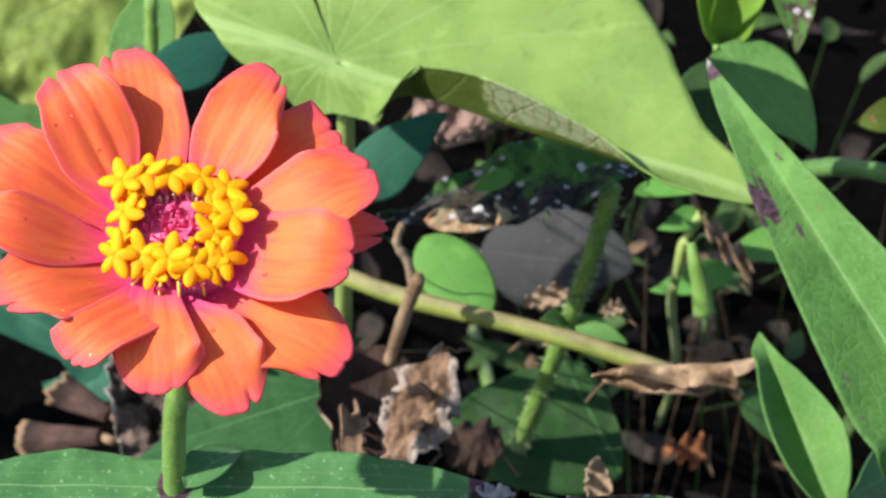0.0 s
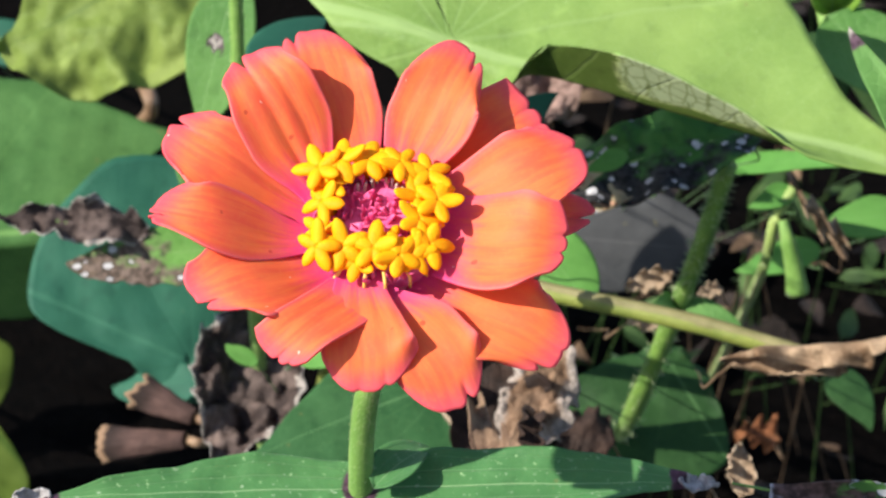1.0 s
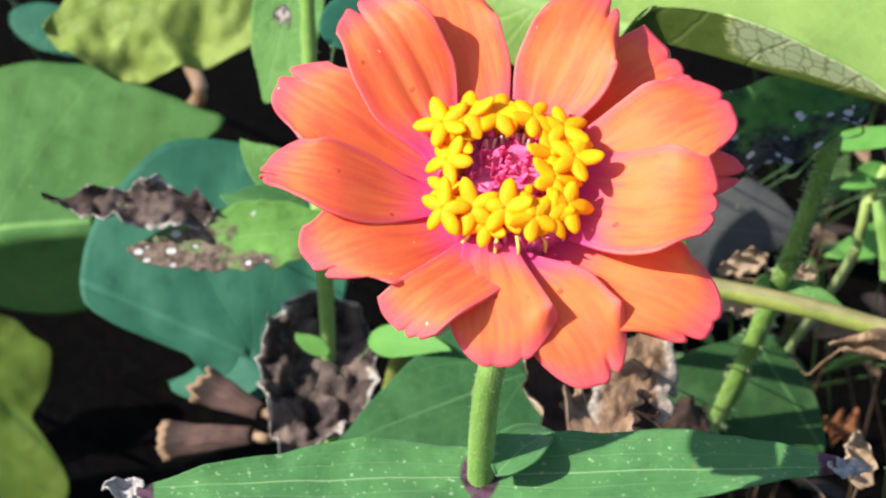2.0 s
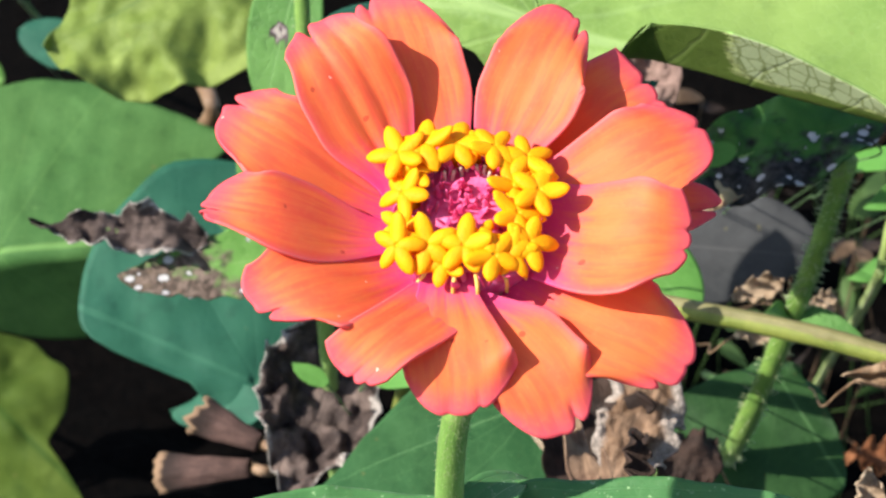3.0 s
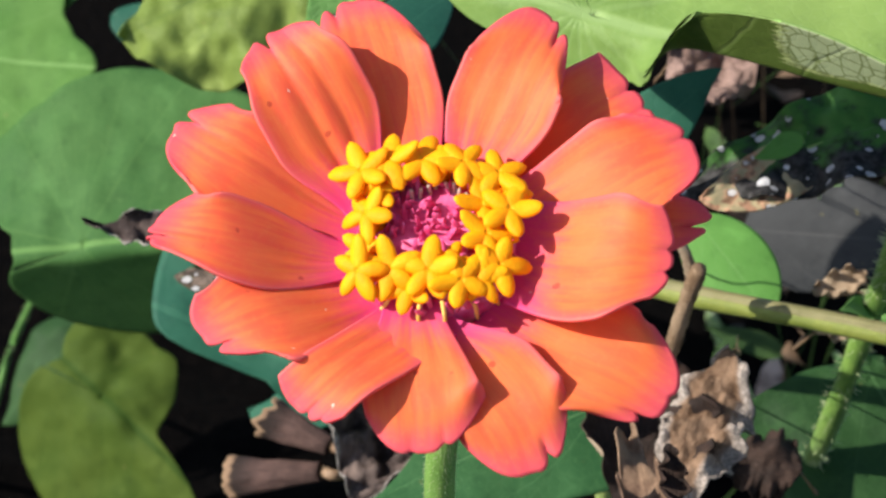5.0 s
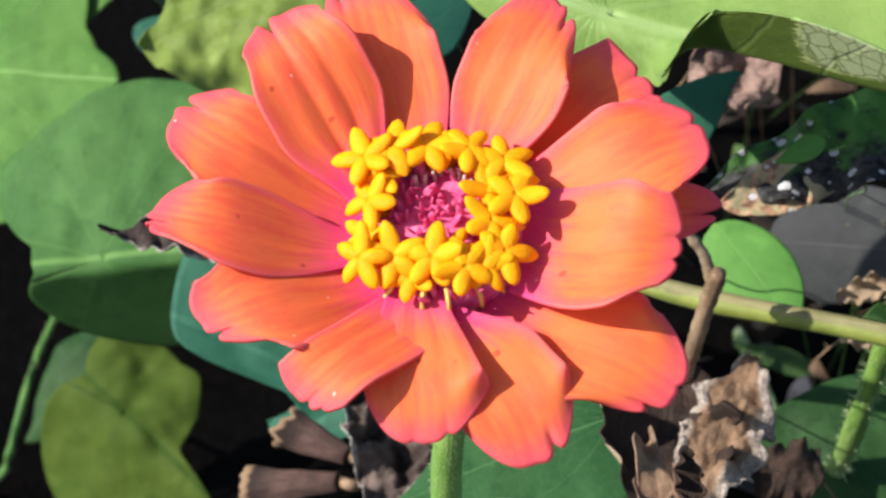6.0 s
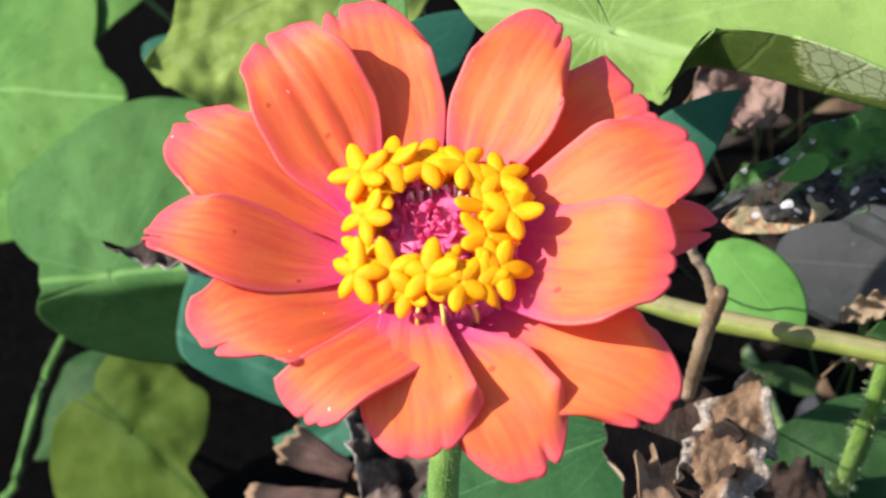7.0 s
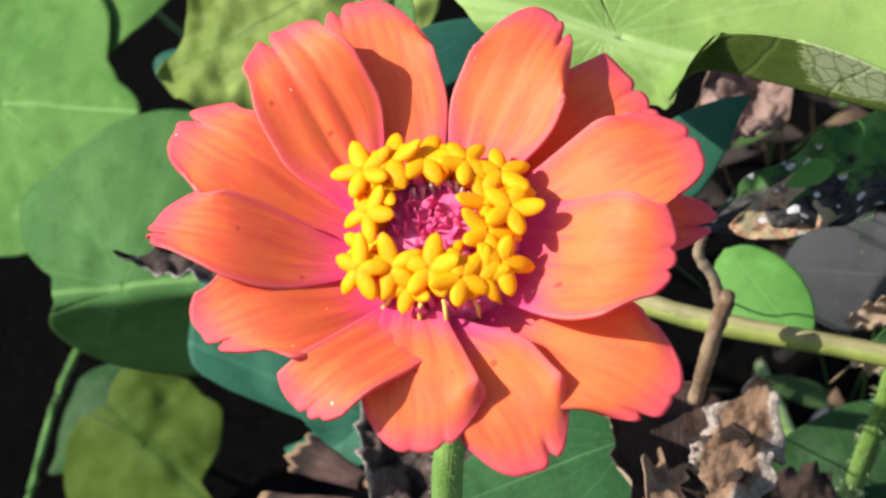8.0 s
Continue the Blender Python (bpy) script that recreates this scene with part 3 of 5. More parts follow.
def leaf(name, label, base, tip, normal, width, kind, material, root=None, stalk=0.0012, stalk_material=None, hurt=0.0, eaten=0.93, ns=30, nv=21, group="", category="leaf", parent=None, rib=True, spread=5.0, tip_hurt=0.0, thick=0.0003, bend=(0, 0, 0), window=None, under=None, base_hurt=0.0, tilt=(0, 0), **shape):
    """One leaf with blade, raised midrib and, where root is given, a stalk that goes down to the ground."""
    seed = shape.get("seed", 0)
    length = (Vector(tip) - Vector(base)).length
    p = set_along(blade_grid(length, width, kind, ns, nv, **shape), base, tip, normal)
    field = holes = None
    if hurt or tip_hurt or window or base_hurt:
        field = damage_field(ns, nv, seed, max(hurt, 0.001), spread, 2.0, tilt) if hurt else np.zeros((ns, nv))
        if tip_hurt:
            field = np.maximum(field, smooth(1 - tip_hurt, 1 - tip_hurt * 0.6, np.linspace(0, 1, ns))[:, None] * 0.72 * np.ones(nv))
            field = np.maximum(field, smooth(1 - tip_hurt * 0.45, 1 - tip_hurt * 0.3, np.linspace(0, 1, ns))[:, None] * 0.97 * np.ones(nv))
        if base_hurt:
            field = np.maximum(field, smooth(base_hurt, base_hurt * 0.4, np.linspace(0, 1, ns))[:, None] * 0.6 * np.ones(nv))
        if window:
            s0, s1, v0, v1, *level = window
            sg, vg = np.meshgrid(np.linspace(0, 1, ns), np.linspace(-1, 1, nv), indexing="ij")
            wob = np.array([[0.06 * noise.noise(Vector((a * 16, b * 9, seed))) for b in np.linspace(-1, 1, nv)] for a in np.linspace(0, 1, ns)])
            inside = np.minimum.reduce([(sg + wob - s0) / 0.02, (s1 - sg - wob) / 0.03, (vg + wob - v0) / 0.04, (v1 - vg - wob) / 0.04])
            field = np.maximum(field, np.clip(inside, 0, 1) * (level[0] if level else 1.0))
        mean = (field[:-1, :-1] + field[1:, :-1] + field[:-1, 1:] + field[1:, 1:]) / 4
        holes = mean > eaten
    if root == "away":
        root = (base[0] * 1.15, base[1] + base[2] * 1.12, 0.0)
        stalk = min(stalk, 0.00026)
    owner = parent or thing(name, root if root else base, label, category, group)
    blade = part("leaf" if parent else "blade", grid_mesh("blade", p, thick, field, holes, (material, under) if under else None), material, owner, label if parent else "")
    if rib:
        mid = [tuple(p[i, nv // 2] - 0.0008 * np.array(Vector(normal).normalized())) for i in range(0, ns, max(1, ns // 8))]
        part("midrib", tube_mesh("midrib", mid, 0.0007, 0.0002, 6, 3), stalk_material or M_STEM, blade)
    if root:
        b, r = Vector(base), Vector(root)
        out = (b - Vector(tip)).normalized()
        b = b + (Vector(tip) - b) * 0.02 - Vector(normal).normalized() * 0.0030
        knee = b + out * 0.002 + Vector((0, 0.008, -0.010))
        mid_p = knee.lerp(r, 0.45) + Vector(bend)
        part("petiole", tube_mesh("petiole", [b, knee, knee + (knee - b), knee.lerp(mid_p, 0.3), knee.lerp(mid_p, 0.6), mid_p, r], stalk, stalk * (1.3 if stalk > 0.0003 else 0.45), 8, 6), stalk_material or M_STEM_DARK, owner)
    return owner


def lobed_leaf(name, label, base, tip, normal, lobes, material, root="away", seam=180.0, rings=26, turns=150, cup=0.0, droop=0.0, wave=0.0, waves=5, bump=0.0, bumps=40, crease=None, hang=0.0, spread=12.0, under=None, patch=None, seed=0, thick=0.0004, stalk=0.0009, stalk_material=None, group="vine leaves", ripple=0.012):
    """A broad leaf round the point where its stalk joins. lobes: reach in millimetres at some angles from the tip's direction;
    seam: the angle of the sinus; crease: degrees, fade in and out along the midrib by which the right half is bent."""
    base, tip, n = Vector(base), Vector(tip), Vector(normal).normalized()
    x = (tip - base).normalized()
    n = (n - x * n.dot(x)).normalized()
    y = n.cross(x)
    ang = np.linspace(seam - 359.0, seam - 1.0, turns)
    knots = sorted(((a - seam) % 360, r) for a, r in lobes)
    ka = np.array([knots[-1][0] - 360] + [k[0] for k in knots] + [knots[0][0] + 360])
    kr = np.array([knots[-1][1]] + [k[1] for k in knots] + [knots[0][1]])
    fine = np.interp((np.arange(720) / 2.0), ka, kr)
    w = np.exp(-0.5 * (np.arange(-30, 31) / 2.0 / (spread / 4)) ** 2)
    fine = np.convolve(np.concatenate([fine[-30:], fine, fine[:30]]), w / w.sum(), "valid")
    reach = np.interp((ang - seam) % 360, np.arange(720) / 2.0, fine) / 1000
    reach = reach * (1 + np.array([ripple * noise.noise(Vector((math.cos(radians(a)) * 5, math.sin(radians(a)) * 5, seed))) for a in ang]))
    size = float(np.max(reach))
    q = np.linspace(0.002, 1, rings)[:, None] ** 0.9
    lx, ly = q * reach * np.cos(np.radians(ang)), q * reach * np.sin(np.radians(ang))
    lz = radians(cup) * 0.5 * (lx**2 + ly**2) / size + wave * q**3 * np.sin(np.radians(ang) * waves + seed)
    for i in range(rings):
        for j in range(turns):
            lz[i, j] += bump * noise.fractal(Vector((lx[i, j] * bumps, ly[i, j] * bumps, seed * 3.7)), 0.8, 2.0, 3)
    lz = lz - droop * (np.maximum(lx, 0) / (tip - base).length) ** 3
    own = np.stack([0.5 + 0.5 * ly / size, lx / max(1e-6, (tip - base).length)], -1)
    if crease:
        most, (a0, a1), (b0, b1), rho = crease
        bend = radians(hang) + radians(most - hang) * smooth(a0, a1, lx * 1000) * (1 - smooth(b0, b1, lx * 1000)) - radians(hang) * smooth(b0, b1, lx * 1000)
        d = np.maximum(0.0, -ly)
        turn = np.minimum(d * 1000 / rho, 1.0) * bend
        arc = np.minimum(d, rho / 1000)
        safe = np.where(np.abs(bend) < 1e-4, 1e-4, bend)
        ry = rho / 1000 / safe
        fy = np.where(np.abs(bend) < 1e-4, arc, ry * np.sin(turn)) + (d - arc) * np.cos(turn)
        fz = np.where(np.abs(bend) < 1e-4, 0.0, ry * (1 - np.cos(turn))) + (d - arc) * np.sin(turn)
        lz = np.where(ly < 0, lz * np.cos(turn) + fz, lz)
        ly2 = np.where(ly < 0, -fy, ly)
    else:
        ly2 = ly
    p = np.array(base) + lx[..., None] * np.array(x) + ly2[..., None] * np.array(y) + lz[..., None] * np.array(n)
    field = None
    if patch:
        (px0, px1), (py0, py1) = patch
        wob = np.array([[1.6 * noise.noise(Vector((lx[i, j] * 300, ly[i, j] * 300, seed))) for j in range(turns)] for i in range(rings)])
        field = np.clip(np.minimum.reduce([lx * 1000 + wob - px0, px1 - lx * 1000 - wob, ly * 1000 + wob - py0, py1 - ly * 1000 - wob]), 0, 1)
    if root == "away":
        root = (base.x * 1.15, base.y + base.z * 1.12, 0.0)
    owner = thing(name, root, label, "leaf", group)
    part("blade", grid_mesh("blade", p, thick, field, None, (material, under) if under else None, own), material, owner)
    b, r = base - n * 0.0026, Vector(root)
    knee = b - n * 0.004 + Vector((0, 0.006, -0.008))
    part("petiole", tube_mesh("petiole", [b, knee, knee.lerp(r, 0.3), knee.lerp(r, 0.6), r], stalk, stalk * 1.3, 8, 6), stalk_material or M_STEM_DARK, owner)
    return owner



# ---- ground ----
def ground_mesh():
    """Crumbly soil near the plants, one sheet that runs out to the horizon."""
    ring = [0.0] + [0.02 * 1.085**k for k in range(1, 105)]
    ring = [r for r in ring if r < 60] + [80.0, 150.0]
    sides = 96
    verts, faces = [(0.0, 0.25, 0.0)], []
    for r in ring[1:]:
        for j in range(sides):
            a = 2 * math.pi * j / sides
            x, y = r * math.cos(a), 0.25 + r * math.sin(a)
            z = (0.012 * noise.fractal(Vector((x * 14, y * 14, 0)), 0.9, 2.0, 4) + 0.004 * noise.fractal(Vector((x * 90, y * 90, 3)), 0.8, 2.0, 3)) if r < 3 else 0.0
            verts.append((x, y, z))
    for j in range(sides):
        faces.append((0, 1 + j, 1 + (j + 1) % sides))
    for k in range(len(ring) - 2):
        for j in range(sides):
            a, b = 1 + k * sides + j, 1 + k * sides + (j + 1) % sides
            faces.append((a, a + sides, b + sides, b))
    return join_pieces("ground", [(verts, faces)])


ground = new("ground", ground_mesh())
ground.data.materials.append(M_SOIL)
tagged(ground, "crumbly garden soil, coloured near black for the shade under the plants", "ground", kind="structure")

# ---- the zinnia ----
FLOWER = Vector((0.00130, -0.00074, 0.49969))
AXIS = Vector((-0.0201, -0.4228, 0.9060))
E_U = (Vector((1, 0, 0)) - AXIS * AXIS.x).normalized()
E_V = AXIS.cross(E_U)
TO_WORLD = Matrix.Translation(FLOWER) @ Matrix((E_U, E_V, AXIS)).transposed().to_4x4()
F3 = np.array(TO_WORLD.to_3x3())


def flower_to_world(p):
    return p / 1000 @ F3.T + np.array(FLOWER)


def petal_grid(angle, reach, width, start, layer, rise, droop, cup, bow, blunt, swell, slant, claw, shift, tail, notches, creases, seed, ns=44, nv=41):
    """A ray floret in millimetres in the flower's frame: narrow claw, broad blade, notched tip."""
    rnd = random.Random(seed)
    s = np.linspace(0, 1, ns)[:, None]
    v = np.linspace(-1, 1, nv)[None, :]
    length = reach - start
    half = width / 2 * (claw + (1 - claw) * smooth(0, swell, s)) * (1 - tail * smooth(0.6, 1, s))
    tip = 1 - blunt * np.abs(v) ** 3 + slant * v
    r = start + length * (s * (1 - smooth(0.45, 1, s)) + s * tip * smooth(0.45, 1, s))
    for at_v, deep in notches:
        r = r - length * smooth(0.82, 1, s) * (deep * np.exp(-(((v - at_v) / 0.07) ** 2)) - 0.25 * deep * np.exp(-(((np.abs(v - at_v) - 0.2) / 0.12) ** 2)))
    y = half * v + shift * (1 - s) + bow * 4 * s * (1 - s)
    z = layer + rise * smooth(0, 0.8, s) - droop * smooth(0.5, 1.1, s) ** 2 + cup * v**2 * s * 1.2
    body = smooth(0.03, 0.25, s) * (1 - 0.75 * smooth(0.6, 1, s))
    z = z - 0.06 * np.cos((3.2 + 0.8 * rnd.random()) * np.pi * (v - rnd.uniform(-0.15, 0.15))) * body
    for at_v, deep in creases:
        z = z - deep * np.exp(-(((v - at_v) / 0.10) ** 2)) * body + 0.5 * deep * np.exp(-(((np.abs(v - at_v) - 0.28) / 0.16) ** 2)) * body
    ph = rnd.uniform(0, 6)
    z = z + 0.25 * np.sin(5 * s + ph) * v + 0.14 * np.sin(9 * s + 2 * ph) * np.abs(v) ** 3
    a = radians(angle)
    x2, y2 = r * math.cos(a) - y * math.sin(a), r * math.sin(a) + y * math.cos(a)
    return np.stack([x2 + 0 * s, y2 + 0 * s, z + 0 * x2], -1)


zinnia = thing("zinnia", (0.004, 0.004, 0.0), "blooming zinnia with orange petals, yellow florets and green stem", "flower")
AXIL = Vector((-0.0018, 0.0011, 0.4483))
stem_line = [(0.006, 0.006, -0.02), (0.004, 0.005, 0.20), (AXIL.x + 0.001, AXIL.y, AXIL.z - 0.09), AXIL, AXIL.lerp(FLOWER, 0.5) + Vector((0.0006, 0.0012, 0)), FLOWER - AXIS * 0.012, FLOWER - AXIS * 0.006]
part("stem", tube_mesh("stem", stem_line, 0.0021, 0.00162, 14, 8), M_STEM, zinnia, "downy light green stem")


def hair_mesh(points, r0, r1, count, seed, short, long, thin=0.00009):
    """Bristles that stand off a stalk."""
    line = smooth_line(points, 24)
    rn = random.Random(seed)
    pieces = []
    for k in range(count):
        i = rn.randrange(len(line) - 1)
        c = line[i].lerp(line[i + 1], rn.random())
        t = (line[i + 1] - line[i]).normalized()
        d = Vector((rn.gauss(0, 1), rn.gauss(0, 1), rn.gauss(0, 1)))
        d = (d - t * d.dot(t)).normalized()
        r = r0 + (r1 - r0) * i / len(line)
        q = t.cross(d) * thin
        top = c + d * (r + rn.uniform(short, long)) + t * rn.uniform(-0.0005, 0.0002)
        b = c + d * r * 0.95
        pieces.append(([b + q, b - q, b + t * thin * 1.3, top], [(0, 1, 3), (1, 2, 3), (2, 0, 3), (0, 2, 1)]))
    return join_pieces("hairs", pieces)


part("down", hair_mesh(stem_line[2:], 0.0019, 0.00165, 2600, 4, 0.0002, 0.0005, 0.00004), M_HAIR, zinnia, "fine pale down on the stem")["kind"] = "stuff"


def cone_rings(rings, sides=28):
    """A turned body from (radius, height) pairs in millimetres, in the flower's frame."""
    verts, faces = [], []
    for r, h in rings:
        for j in range(sides):
            a = 2 * math.pi * j / sides
            verts.append((r * math.cos(a), r * math.sin(a), h))
    for k in range(len(rings) - 1):
        for j in range(sides):
            a, b = k * sides + j, k * sides + (j + 1) % sides
            faces.append((a, b, b + sides, a + sides))
    faces.append(tuple(range(sides))[::-1])
    faces.append(tuple((len(rings) - 1) * sides + j for j in range(sides)))
    return flower_to_world(np.array(verts)), faces


head = part("flower_head", join_pieces("flower_head", [cone_rings([(1.8, -9), (5.0, -7.5), (8.0, -4), (9.0, -1.2), (9.3, 0.6), (8.8, 2.2), (6.0, 3.2), (0.5, 3.4)])]), M_SCALE, zinnia, "magenta disc in the middle of the bloom")


petal_seeds = iter(range(40))


def petal(angle, reach, width, start, layer, rise, droop, cup, bow, blunt, swell, slant, claw, shift, tail, notches=(), creases=()):
    g = petal_grid(angle, reach, width, start, layer, rise, droop, cup, bow, blunt, swell, slant, claw, shift, tail, notches, creases, next(petal_seeds))
    return part("petal", grid_mesh("petal", flower_to_world(g), 0.00040), M_PETAL, head)


petal(64.8, 29.2, 12.5, 6.0, layer=1.6, rise=4.5, droop=2.5, cup=1.2, bow=-0.43, blunt=0.35, swell=0.47, slant=0.08, claw=0.42, shift=0.51, tail=0.09, notches=((-0.33, 0.07), (-0.1, 0.02),))
petal(109.5, 31.9, 13.6, 6.0, layer=0.4, rise=4.0, droop=2.5, cup=1.2, bow=-0.27, blunt=0.32, swell=0.45, slant=0.01, claw=0.54, shift=1.10, tail=0.04, notches=((0.3, 0.05), (0.62, 0.03),))
petal(129.8, 29.2, 13.4, 8.6, layer=1.9, rise=7.4, droop=0.8, cup=0.9, bow=-0.41, blunt=0.10, swell=0.44, slant=0.02, claw=0.42, shift=2.86, tail=0.26, notches=((0.12, 0.075),), creases=((0.12, 0.24), (-0.35, 0.18),))
petal(158.2, 30.9, 13.4, 7.6, layer=0.6, rise=8.2, droop=0.8, cup=0.6, bow=1.60, blunt=0.18, swell=0.60, slant=0.03, claw=0.42, shift=0.67, tail=0.25, notches=((-0.35, 0.06),), creases=((-0.3, 0.22),))
petal(-178.2, 29.9, 10.0, 8.4, layer=2.0, rise=8.8, droop=0.8, cup=0.7, bow=1.29, blunt=0.14, swell=0.51, slant=0.08, claw=0.42, shift=1.51, tail=0.35, notches=((0.35, 0.06), (0.6, 0.03),), creases=((0.1, 0.2),))
petal(-150.7, 27.5, 14.8, 8.0, layer=0.8, rise=7.6, droop=0.8, cup=1.0, bow=0.46, blunt=0.15, swell=0.80, slant=-0.08, claw=0.50, shift=1.04, tail=0.35, notches=((0.3, 0.06),))
petal(-121.6, 25.4, 8.8, 8.2, layer=2.4, rise=5.4, droop=1.6, cup=0.9, bow=0.35, blunt=0.10, swell=0.44, slant=0.02, claw=0.98, shift=3.72, tail=0.00, notches=((0.1, 0.03), (0.5, 0.02),))
petal(-91.6, 25.1, 12.7, 7.0, layer=2.8, rise=2.6, droop=2.6, cup=1.0, bow=0.06, blunt=0.28, swell=0.65, slant=-0.05, claw=0.49, shift=-2.31, tail=0.00, notches=((0.35, 0.028), (-0.2, 0.015),))
petal(-67.2, 28.9, 13.4, 8.4, layer=1.2, rise=2.2, droop=2.6, cup=0.8, bow=1.11, blunt=0.31, swell=0.35, slant=-0.02, claw=0.42, shift=-4.55, tail=0.09, notches=((0.3, 0.06),))
petal(-36.5, 31.4, 15.5, 8.2, layer=-0.6, rise=2.6, droop=2.4, cup=0.7, bow=-0.60, blunt=0.28, swell=0.62, slant=0.00, claw=0.62, shift=-2.40, tail=0.22, notches=((-0.5, 0.055), (0.1, 0.015),))
petal(-9.4, 26.2, 14.9, 8.6, layer=1.8, rise=5.0, droop=1.8, cup=1.6, bow=-1.60, blunt=0.09, swell=0.50, slant=-0.01, claw=0.88, shift=0.41, tail=0.28, notches=((0.2, 0.03), (-0.3, 0.03),))
petal(19.5, 30.1, 14.7, 6.3, layer=0.8, rise=4.4, droop=2.2, cup=1.4, bow=-1.60, blunt=0.24, swell=0.64, slant=-0.02, claw=0.59, shift=-0.03, tail=0.18, notches=((0.25, 0.025),))
petal(41.4, 28.9, 12.9, 6.3, layer=-0.6, rise=2.0, droop=2.2, cup=1.0, bow=0.20, blunt=0.03, swell=0.60, slant=0.03, claw=0.42, shift=0.02, tail=0.07, notches=((0.1, 0.028), (-0.4, 0.02),))
petal(6.1, 29.4, 10.4, 5.5, layer=-1.2, rise=1.0, droop=2.2, cup=1.0, bow=-0.00, blunt=0.36, swell=0.60, slant=0.10, claw=0.42, shift=-0.01, tail=0.16, notches=((0.0, 0.09),))


def lobe_piece(length, width, thick, rise, sides=8, rows=7, root=0.6):
    """A fleshy finger along x that lifts at its end, in millimetres."""
    verts, faces = [], []
    for i in range(rows):
        t = i / (rows - 1)
        r = (root + (1 - root) * math.sin(math.pi / 2 * min(1.0, t / 0.42))) * max(0.0, 1 - max(0.0, (t - 0.45) / 0.56) ** 2.2) ** 0.6 + 0.02
        for j in range(sides):
            a = 2 * math.pi * j / sides
            verts.append((length * t, width / 2 * r * math.cos(a), thick / 2 * r * math.sin(a) + rise * t * t))
    for i in range(rows - 1):
        for j in range(sides):
            a, b = i * sides + j, i * sides + (j + 1) % sides
            faces.append((a, b, b + sides, a + sides))
    faces += [tuple(range(sides))[::-1], tuple((rows - 1) * sides + j for j in range(sides))]
    return np.array(verts), faces


def floret_mesh(seed):
    """A five-lobed yellow star on a short tube."""
    rnd = random.Random(seed)
    pieces = []
    for k in range(5):
        v, f = lobe_piece(rnd.uniform(2.9, 3.7), rnd.uniform(1.7, 2.05), 1.15, rnd.uniform(-1.1, 1.2), 10, 10, 0.75)
        a = 2 * math.pi * (k + (rnd.uniform(-0.13, 0.13) if k else 0)) / 5
        rot = np.array([[math.cos(a), -math.sin(a), 0], [math.sin(a), math.cos(a), 0], [0, 0, 1]])
        pieces.append(((v + [0.1, 0, 0]) @ rot.T / 1000, f))
    v, f = lobe_piece(5.5, 1.6, 1.6, 0)
    pieces.append((v[:, [2, 1, 0]] * [1, 1, -1] / 1000 + [0, 0, 0.0004], f))
    me = join_pieces("floret", pieces)
    me.materials.append(M_FLORET)
    return me


floret_kinds = [floret_mesh(k) for k in range(6)]
rnd = random.Random(5)
# across, up and the turn of the first lobe of each open floret in the ring
for k, (fx, fy, turn) in enumerate(((-7.8, 6.7, 175), (-5.0, 7.8, 80), (-1.2, 7.9, 80), (3.2, 7.3, -92), (6.9, 6.3, 25), (5.7, 2.7, 122), (8.2, 1.7, 68), (5.8, -1.1, -151), (7.2, -4.4, 1), (-7.2, 1.9, 122), (-7.8, -5.0, 148), (-4.4, -4.8, 99), (-0.3, -5.2, 80), (3.2, -6.3, -101), (-7.6, -1.7, 70), (-2.5, -6.7, 35), (1.6, -3.9, 60), (5.3, -6.0, 20), (7.4, 4.1, 5), (1.1, 7.7, 30), (-6.0, 4.6, 20))):
    a = math.atan2(fy - 0.5, fx)
    lean = Matrix.Rotation(a, 4, "Z") @ Matrix.Rotation(radians(rnd.uniform(10, 24)), 4, "Y") @ Matrix.Rotation(radians(turn) - a, 4, "Z")
    fl = new("floret", floret_kinds[k % 6])
    fl.parent = head
    fl.matrix_basis = TO_WORLD @ Matrix.Translation(Vector((fx * 1.02, fy * 1.02, (5.9 if k < 14 else 5.2) + rnd.uniform(-0.4, 0.5))) / 1000) @ lean @ Matrix.Scale(rnd.uniform(1.0, 1.14) if k < 14 else rnd.uniform(0.82, 0.95), 4)

scale_pieces = []
for k in range(210):
    r = 8.8 * math.sqrt(rnd.random())
    a = rnd.uniform(0, 6.28)
    tall = rnd.uniform(1.9, 3.3)
    v, f = lobe_piece(tall, rnd.uniform(0.8, 1.3), 0.35, rnd.uniform(-0.5, 0.5), 6, 5)
    v = v[:, [2, 1, 0]]
    t = rnd.uniform(0, 6.28)
    rot = np.array([[math.cos(t), -math.sin(t), 0], [math.sin(t), math.cos(t), 0], [0, 0, 1]])
    lean = np.array([[1, 0, rnd.uniform(-0.35, 0.35)], [0, 1, rnd.uniform(-0.35, 0.35)], [0, 0, 1]])
    scale_pieces.append((flower_to_world(v @ rot.T @ lean.T + [0.4 + r * math.cos(a), -0.3 + r * math.sin(a), 2.4]), f))
part("chaff", join_pieces("chaff", scale_pieces), M_SCALE, head, "crowded magenta chaff scales")["kind"] = "stuff"
